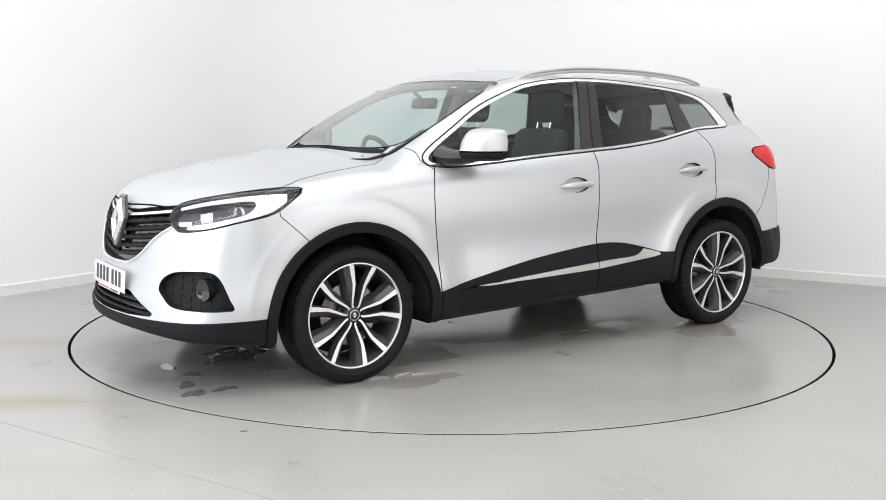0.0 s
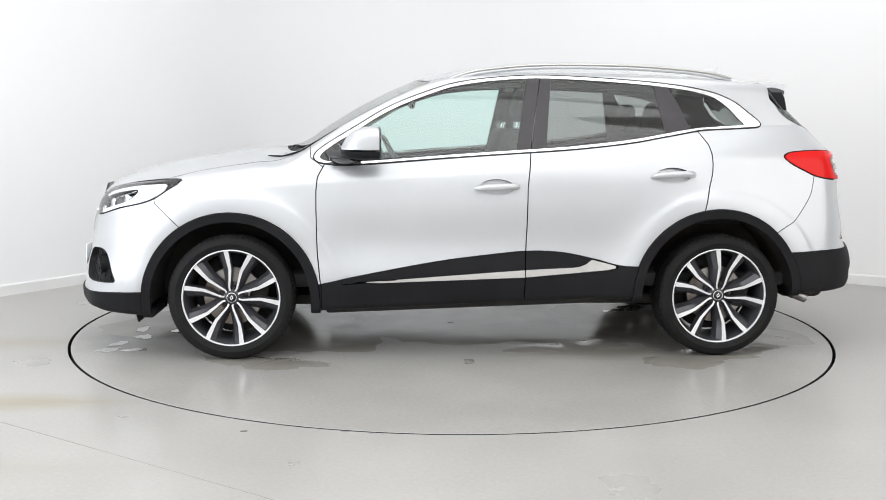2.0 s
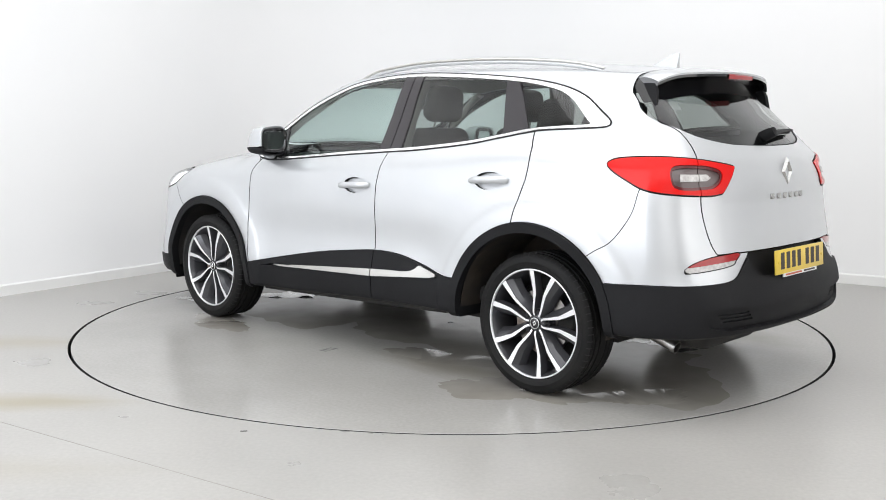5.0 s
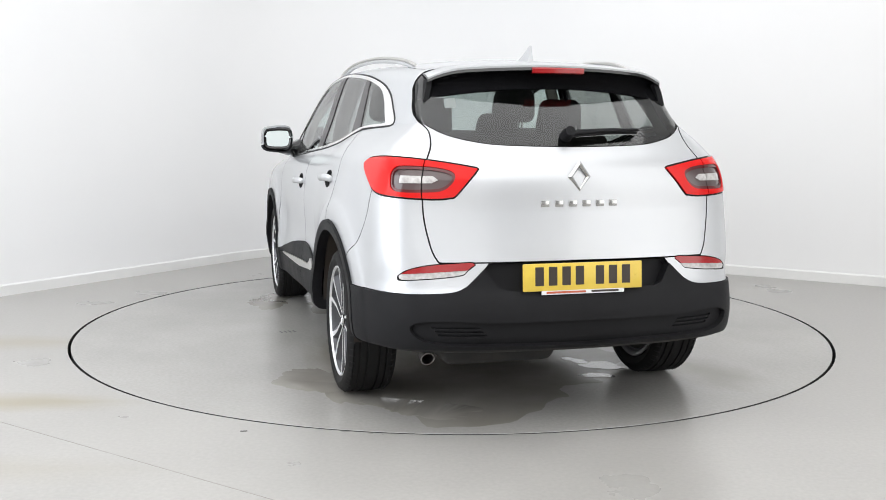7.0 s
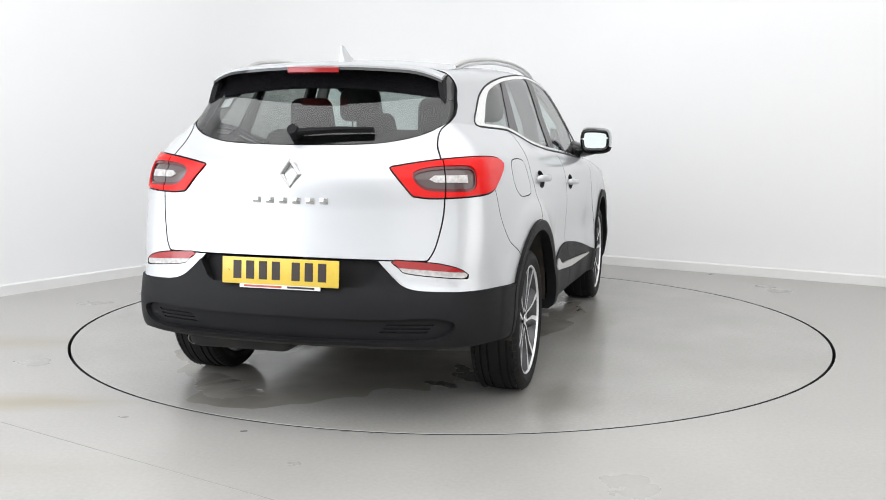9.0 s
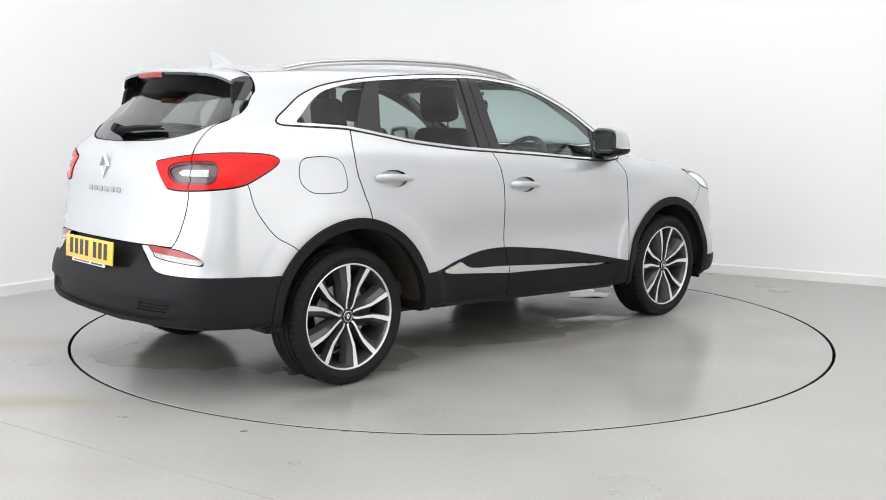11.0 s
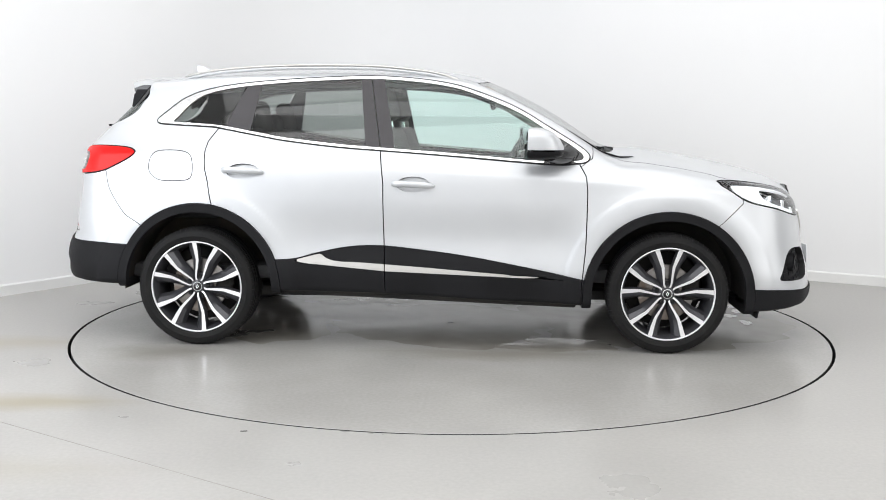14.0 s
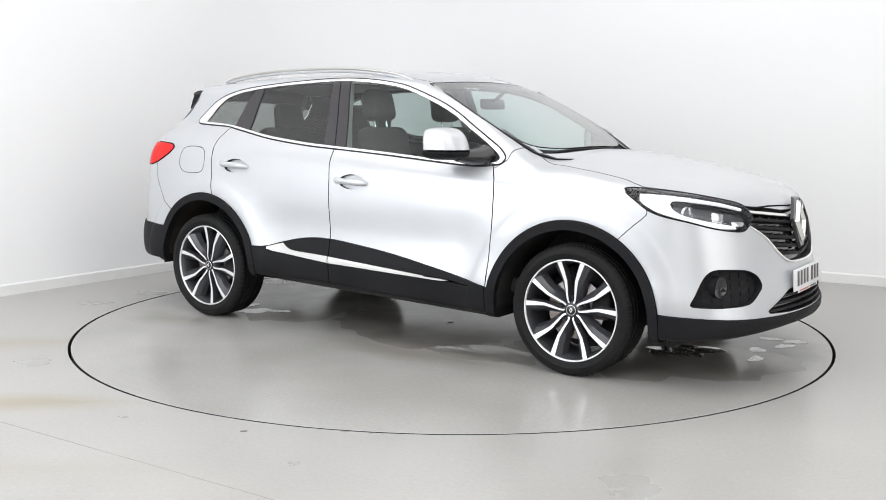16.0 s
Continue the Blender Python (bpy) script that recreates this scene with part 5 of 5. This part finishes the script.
def make_wheel(w):
    part("rim_lip", lathe([(0.2515, 0.094), (0.2525, 0.1025), (0.2550, 0.105), (0.2585, 0.105), (0.2615, 0.1025), (0.2615, 0.094)], 96), M["alloy"], w, "bright machined rim lip", angle=0.9)
    prof = [(0.254, 0.090), (0.2605, 0.103), (0.272, 0.110), (0.289, 0.1135), (0.291, 0.1145), (0.2925, 0.1133), (0.308, 0.112), (0.319, 0.1075), (0.3275, 0.0985), (0.3325, 0.090)]
    tread = []
    for a, b in ((0.086, 0.064), (0.057, 0.031), (0.023, -0.023), (-0.031, -0.057), (-0.064, -0.086)):
        r = 0.3355 - 0.004 * (abs(a + b) / 0.15) ** 2
        tread += [(r - 0.007, a), (r, a - 0.0008), (r, b + 0.0008), (r - 0.007, b)]
    full = prof + tread + [(r, -y) for r, y in prof[::-1]]
    tyre = part("tyre", lathe(full, 120), M["tyre"], w, "worn black road tyre", angle=0.8)
    bm = bmesh.new()
    for k in range(64):
        a = 360 * k / 64
        for s in (1, -1):
            rounded((0.0032, 0.026, 0.010), pose(0, 0, 0, 0, a, 0) @ pose(0, s * 0.093, 0.3255, s * -38), 0, 1, bm=bm)
    tagged(part("tread_block", bm, M["seal_and_shade"], tyre), kind="stuff")
    # spokes in five forks, each round a wheel bolt
    for f in range(5):
        for s in (1, -1):
            bm = bmesh.new()
            rows = []
            for u, c, hw, y in ((0.034, 0.013, 0.0070, 0.080), (0.048, 0.0195, 0.0066, 0.083), (0.070, 0.0225, 0.0068, 0.085), (0.100, 0.0250, 0.0078, 0.087), (0.142, 0.0300, 0.0098, 0.090), (0.190, 0.0475, 0.0130, 0.094), (0.241, 0.0680, 0.0155, 0.0985)):
                wide = 0.010 + 0.045 * (u / 0.24)
                prof_ = [(c - hw - 0.003, y - 0.045), (c - hw, y - 0.004), (c - hw + 0.0015, y), (c + hw - 0.0015, y), (c + hw, y - 0.004), (c + hw + wide * 0.55, y - 0.022), (c + hw + wide, y - 0.055)]
                rows.append([bm.verts.new((s * t, yy, u * BIG)) for t, yy in prof_])
            for r0, r1 in zip(rows, rows[1:]):
                for k in range(6):
                    face = bm.faces.new((r0[k], r0[k + 1], r1[k + 1], r1[k]))
                    face.material_index = 0 if k == 2 else 1
            bm.transform(pose(0, 0, 0, 0, 72 * f, 0))
            part("spoke", bm, [M["alloy"], M["grey_alloy"]], w, angle=0.35)
        bm = lathe([(0.0005, 0.074), (0.006, 0.076), (0.0085, 0.074), (0.0105, 0.066), (0.0105, 0.03)], 12, m=pose(0, 0, 0, 0, 72 * f, 0) @ pose(0, 0, 0.057))
        part("wheel_bolt", bm, M["seal_and_shade"], w)
        bm = lathe([(0.0165, 0.030), (0.0165, 0.068), (0.0140, 0.068), (0.0140, 0.030)], 20, m=pose(0, 0, 0, 0, 72 * f, 0) @ pose(0, 0, 0.057))
        part("bolt_well", bm, M["grey_alloy"], w)
    part("hub", lathe([(0.001, 0.074), (0.034, 0.074), (0.040, 0.070), (0.066, 0.050), (0.080, 0.020), (0.085, -0.04)], 48), M["grey_alloy"], w)
    cap = part("hub_cap", lathe([(0.001, 0.0865), (0.022, 0.0855), (0.0262, 0.083), (0.0275, 0.079), (0.0275, 0.070)], 40), M["gloss_black"], w, "dark hub cap with a bright ring")
    part("cap_ring", lathe([(0.0235, 0.0845), (0.0245, 0.0868), (0.0262, 0.0860), (0.0270, 0.0835)], 40), M["alloy"], cap)
    part("cap_badge", diamond(0.010, 0.014, 0.005, 0.002, Matrix.Translation((0, 0.0868, 0)) @ pose(0, 0, 0, -90) @ Matrix.Scale(-1, 4, (1, 0, 0))), M["alloy"], cap)
    part("brake_disc", lathe([(0.07, 0.024), (0.155, 0.024), (0.157, 0.020), (0.157, 0.002), (0.07, 0.002)], 56), M["disc"], w)
    part("brake_caliper", rounded((0.10, 0.07, 0.15), pose(-0.135, 0.0, 0.03), 0.02, 3), M["under"], w)
    part("wheel_back", lathe([(0.001, -0.07), (0.2, -0.075), (0.216, -0.085)], 40), M["under"], w)


first = wheel_at(HUB_X, 1, -9.5)
make_wheel(first)
for hx, sy, spin in ((-HUB_X, 1, -12), (HUB_X, -1, 0), (-HUB_X, -1, -13)):
    twin = copy_thing(first, pose(hx, sy * (0.772 if hx > 0 else 0.760), HUB_Z, 0, 0, 0 if sy > 0 else 180) @ pose(0, 0, 0, 0, spin, 0))
# ---- inside the car ----
def seat(x, y, lean=14):
    s = part("front_seat", rounded((0.52, 0.50, 0.16), pose(x + 0.24, y, 0.62, 0, -6, 0), 0.06, 4), M["fabric"], car, "dark fabric front seat with headrest")
    part("seat_back", rounded((0.14, 0.50, 0.62), pose(x - 0.07, y, 0.93, 0, -lean, 0), 0.06, 4, taper=0.86), M["fabric"], s)
    part("headrest", rounded((0.12, 0.27, 0.20), pose(x - 0.165, y, 1.365, 0, -lean + 4, 0), 0.055, 4, taper=0.9), M["fabric"], s)
    for k in (-0.06, 0.06):
        part("headrest_post", tube([(x - 0.135, y + k, 1.19), (x - 0.155, y + k, 1.30)], 0.007, 8), M["chrome"], s)
    return s


seat(-0.12, 0.37)
seat(-0.12, -0.37)
bench = part("rear_seat", rounded((0.52, 1.26, 0.16), pose(-0.72, 0, 0.66, 0, -6, 0), 0.06, 4), M["fabric"], car, "dark fabric rear bench with three headrests")
part("seat_back", rounded((0.14, 1.26, 0.56), pose(-1.0, 0, 0.95, 0, -16, 0), 0.06, 4, taper=0.97), M["fabric"], bench)
for y, w, zc, h in ((0.355, 0.25, 1.29, 0.19), (-0.345, 0.25, 1.29, 0.19), (0.0, 0.22, 1.245, 0.13)):
    part("headrest", rounded((0.10, w, h), pose(-1.06, y, zc, 0, -10, 0), 0.045, 4, taper=0.88), M["fabric"], bench)
part("parcel_shelf", rounded((0.55, 1.14, 0.03), pose(-1.50, 0, 1.10), 0.01, 2), M["interior"], car)
dash = part("dashboard", rounded((0.62, 1.42, 0.30), pose(0.80, 0, 0.91, 0, 6, 0), 0.09, 5), M["interior"], car, "dark moulded dashboard")
part("instrument_hood", rounded((0.22, 0.36, 0.10), pose(0.63, -0.37, 1.055, 0, 4, 0), 0.04, 4), M["interior"], dash)
sw = pose(0.43, -0.37, 1.005, 0, -62, 0)
wheel_pts = [sw @ Vector((0.185 * math.cos(a), 0.185 * math.sin(a), 0)) for a in (2 * math.pi * k / 40 for k in range(40))]
steer = part("steering_wheel", tube(wheel_pts, 0.016, 10, closed=True), M["gloss_black"], car, "black steering wheel on the right")
part("wheel_boss", rounded((0.13, 0.15, 0.06), sw, 0.025, 3), M["interior"], steer)
for a in (0, 90, 180):
    part("wheel_spoke", rounded((0.03, 0.12, 0.018), sw @ pose(0, 0, 0, 0, 0, a) @ pose(0, 0.115, 0), 0.006, 2), M["interior"], steer)
part("rear_view_mirror", rounded((0.035, 0.25, 0.065), pose(0.34, -0.03, 1.375, 0, -10, 0), 0.016, 3), M["gloss_black"], car)
part("mirror_stalk", tube([(0.36, -0.03, 1.40), (0.43, -0.03, 1.455)], 0.012, 8), M["interior"], car)
part("roof_console", rounded((0.16, 0.22, 0.035), pose(0.20, 0, 1.50, 0, 12, 0), 0.012, 2), M["headliner"], car)
for y in (0.05, -0.07):
    part("reading_lamp", rounded((0.03, 0.035, 0.01), pose(0.17, y, 1.478, 0, 12, 0), 0.004, 2), M["lamp_on"], car, "lit reading lamp")
part("cabin_floor", rounded((2.9, 1.45, 0.08), pose(-0.35, 0, 0.40), 0.02, 2), M["interior"], car)
for y in (0.70, -0.70):
    part("door_card", rounded((1.5, 0.06, 0.55), pose(0.05, y * 1.10, 0.76), 0.025, 3), M["interior"], car)
    part("pillar_trim", tube([(-0.26, y * 0.985, 1.06), (-0.29, y * 0.93, 1.28), (-0.33, y * 0.82, 1.50)], 0.045, 10, flat=0.5), M["headliner"], car)
    part("pillar_trim", tube([(0.86, y * 1.0, 1.10), (0.60, y * 0.97, 1.27), (0.30, y * 0.85, 1.45)], 0.026, 10, flat=0.8), M["headliner"], car)
part("load_bay", rounded((0.8, 1.1, 0.06), pose(-1.6, 0, 0.72), 0.02, 2), M["interior"], car)
# ---- wet patches and marks on the turntable ----
WATER = material("thin_water", (0.21, 0.205, 0.195), 0.03, second=(0.23, 0.225, 0.21), scale=5, coat=1.0)
FLOOR_JOINT = material("floor_joint", (0.27, 0.255, 0.23), 0.6, second=(0.33, 0.315, 0.29), scale=6)
MARK = material("dark_mark", (0.07, 0.068, 0.065), 0.6)


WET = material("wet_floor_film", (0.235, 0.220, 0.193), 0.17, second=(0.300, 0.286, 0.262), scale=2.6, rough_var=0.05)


def puddle(x, y, r, stretch, turn, seed, mat_=WATER, thick=0.0015, label="thin patch of spilt water", rough=1.0):
    bm = bmesh.new()
    rnd = random.Random(seed)
    ph = [rnd.uniform(0, 6.28) for _ in range(4)]
    out = []
    steps = 48 if rough == 1.0 else 144
    for k in range(steps):
        a = 2 * math.pi * k / steps
        rr = r * (1 + 0.22 * math.sin(2 * a + ph[0]) + 0.14 * math.sin(3 * a + ph[1]) + 0.09 * math.sin(5 * a + ph[2]) + 0.05 * math.sin(9 * a + ph[3]))
        rr += r * (rough - 1) * (0.05 * math.sin(13 * a + ph[1]) + 0.04 * math.sin(21 * a + ph[0]) + 0.03 * math.sin(34 * a + ph[2]))
        out.append((rr * math.cos(a) * stretch, rr * math.sin(a)))
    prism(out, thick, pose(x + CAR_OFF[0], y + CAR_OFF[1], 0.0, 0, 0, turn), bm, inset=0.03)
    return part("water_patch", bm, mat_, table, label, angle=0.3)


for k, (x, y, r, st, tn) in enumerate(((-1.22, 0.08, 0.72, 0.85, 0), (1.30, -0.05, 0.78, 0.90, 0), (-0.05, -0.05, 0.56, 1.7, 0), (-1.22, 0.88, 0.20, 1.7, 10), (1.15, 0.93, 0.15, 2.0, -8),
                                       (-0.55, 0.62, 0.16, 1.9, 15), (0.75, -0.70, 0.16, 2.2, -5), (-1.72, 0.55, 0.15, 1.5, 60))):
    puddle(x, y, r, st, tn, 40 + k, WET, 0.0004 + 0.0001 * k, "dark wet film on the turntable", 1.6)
for k, (x, y, r, st, tn) in enumerate(((1.93, 0.28, 0.045, 1.4, 70), (1.99, 0.06, 0.042, 1.5, 80), (1.60, 0.00, 0.16, 1.3, 20), (2.03, 0.46, 0.045, 1.3, 60), (1.90, 0.62, 0.042, 1.4, 10), (2.05, 0.62, 0.045, 1.6, 50),
                                       (-1.20, -0.56, 0.070, 1.8, 40), (-1.06, -0.47, 0.045, 1.7, 30), (-1.38, -0.45, 0.05, 1.5, 70))):
    puddle(x, y, r, st, tn, k)
for k in range(4):
    part("scuff_mark", rounded((0.055, 0.008, 0.001), pose(0.055 + CAR_OFF[0], 0.905 + 0.027 * k + CAR_OFF[1], 0.0006, 0, 0, 12), 0.0002, 1), MARK, table)
joint = part("floor_joint", rounded((1.62, 0.004, 0.0012), pose(-1.22, -2.612, 0.0004, 0, 0, -32.6), 0.0004, 1), FLOOR_JOINT, None)
tagged(joint, kind="structure")
spot = part("floor_mark", rounded((0.028, 0.010, 0.002), pose(-0.850, -2.272, 0.001, 0, 0, 10), 0.0008, 1), MARK, None)
tagged(spot, "small dark fleck on the grey floor", "mark")
part("centre_pin", prism([(0.018 * math.cos(a), 0.018 * math.sin(a)) for a in (k * math.pi / 8 for k in range(16))], 0.002), MARK, table)


# ---- movement ----
def turned(t):
    return THETA_START + THETA_RATE * t


def motions():
    times = [i * 0.5 for i in range(33)]
    walk(car, [(t, pose(0, 0, 0, 0, 0, turned(t)) @ pose(CAR_OFF[0], CAR_OFF[1], CAR_LIFT)) for t in times])
    walk(table, [(t, pose(0, 0, 0, 0, 0, turned(t))) for t in times])


motions()
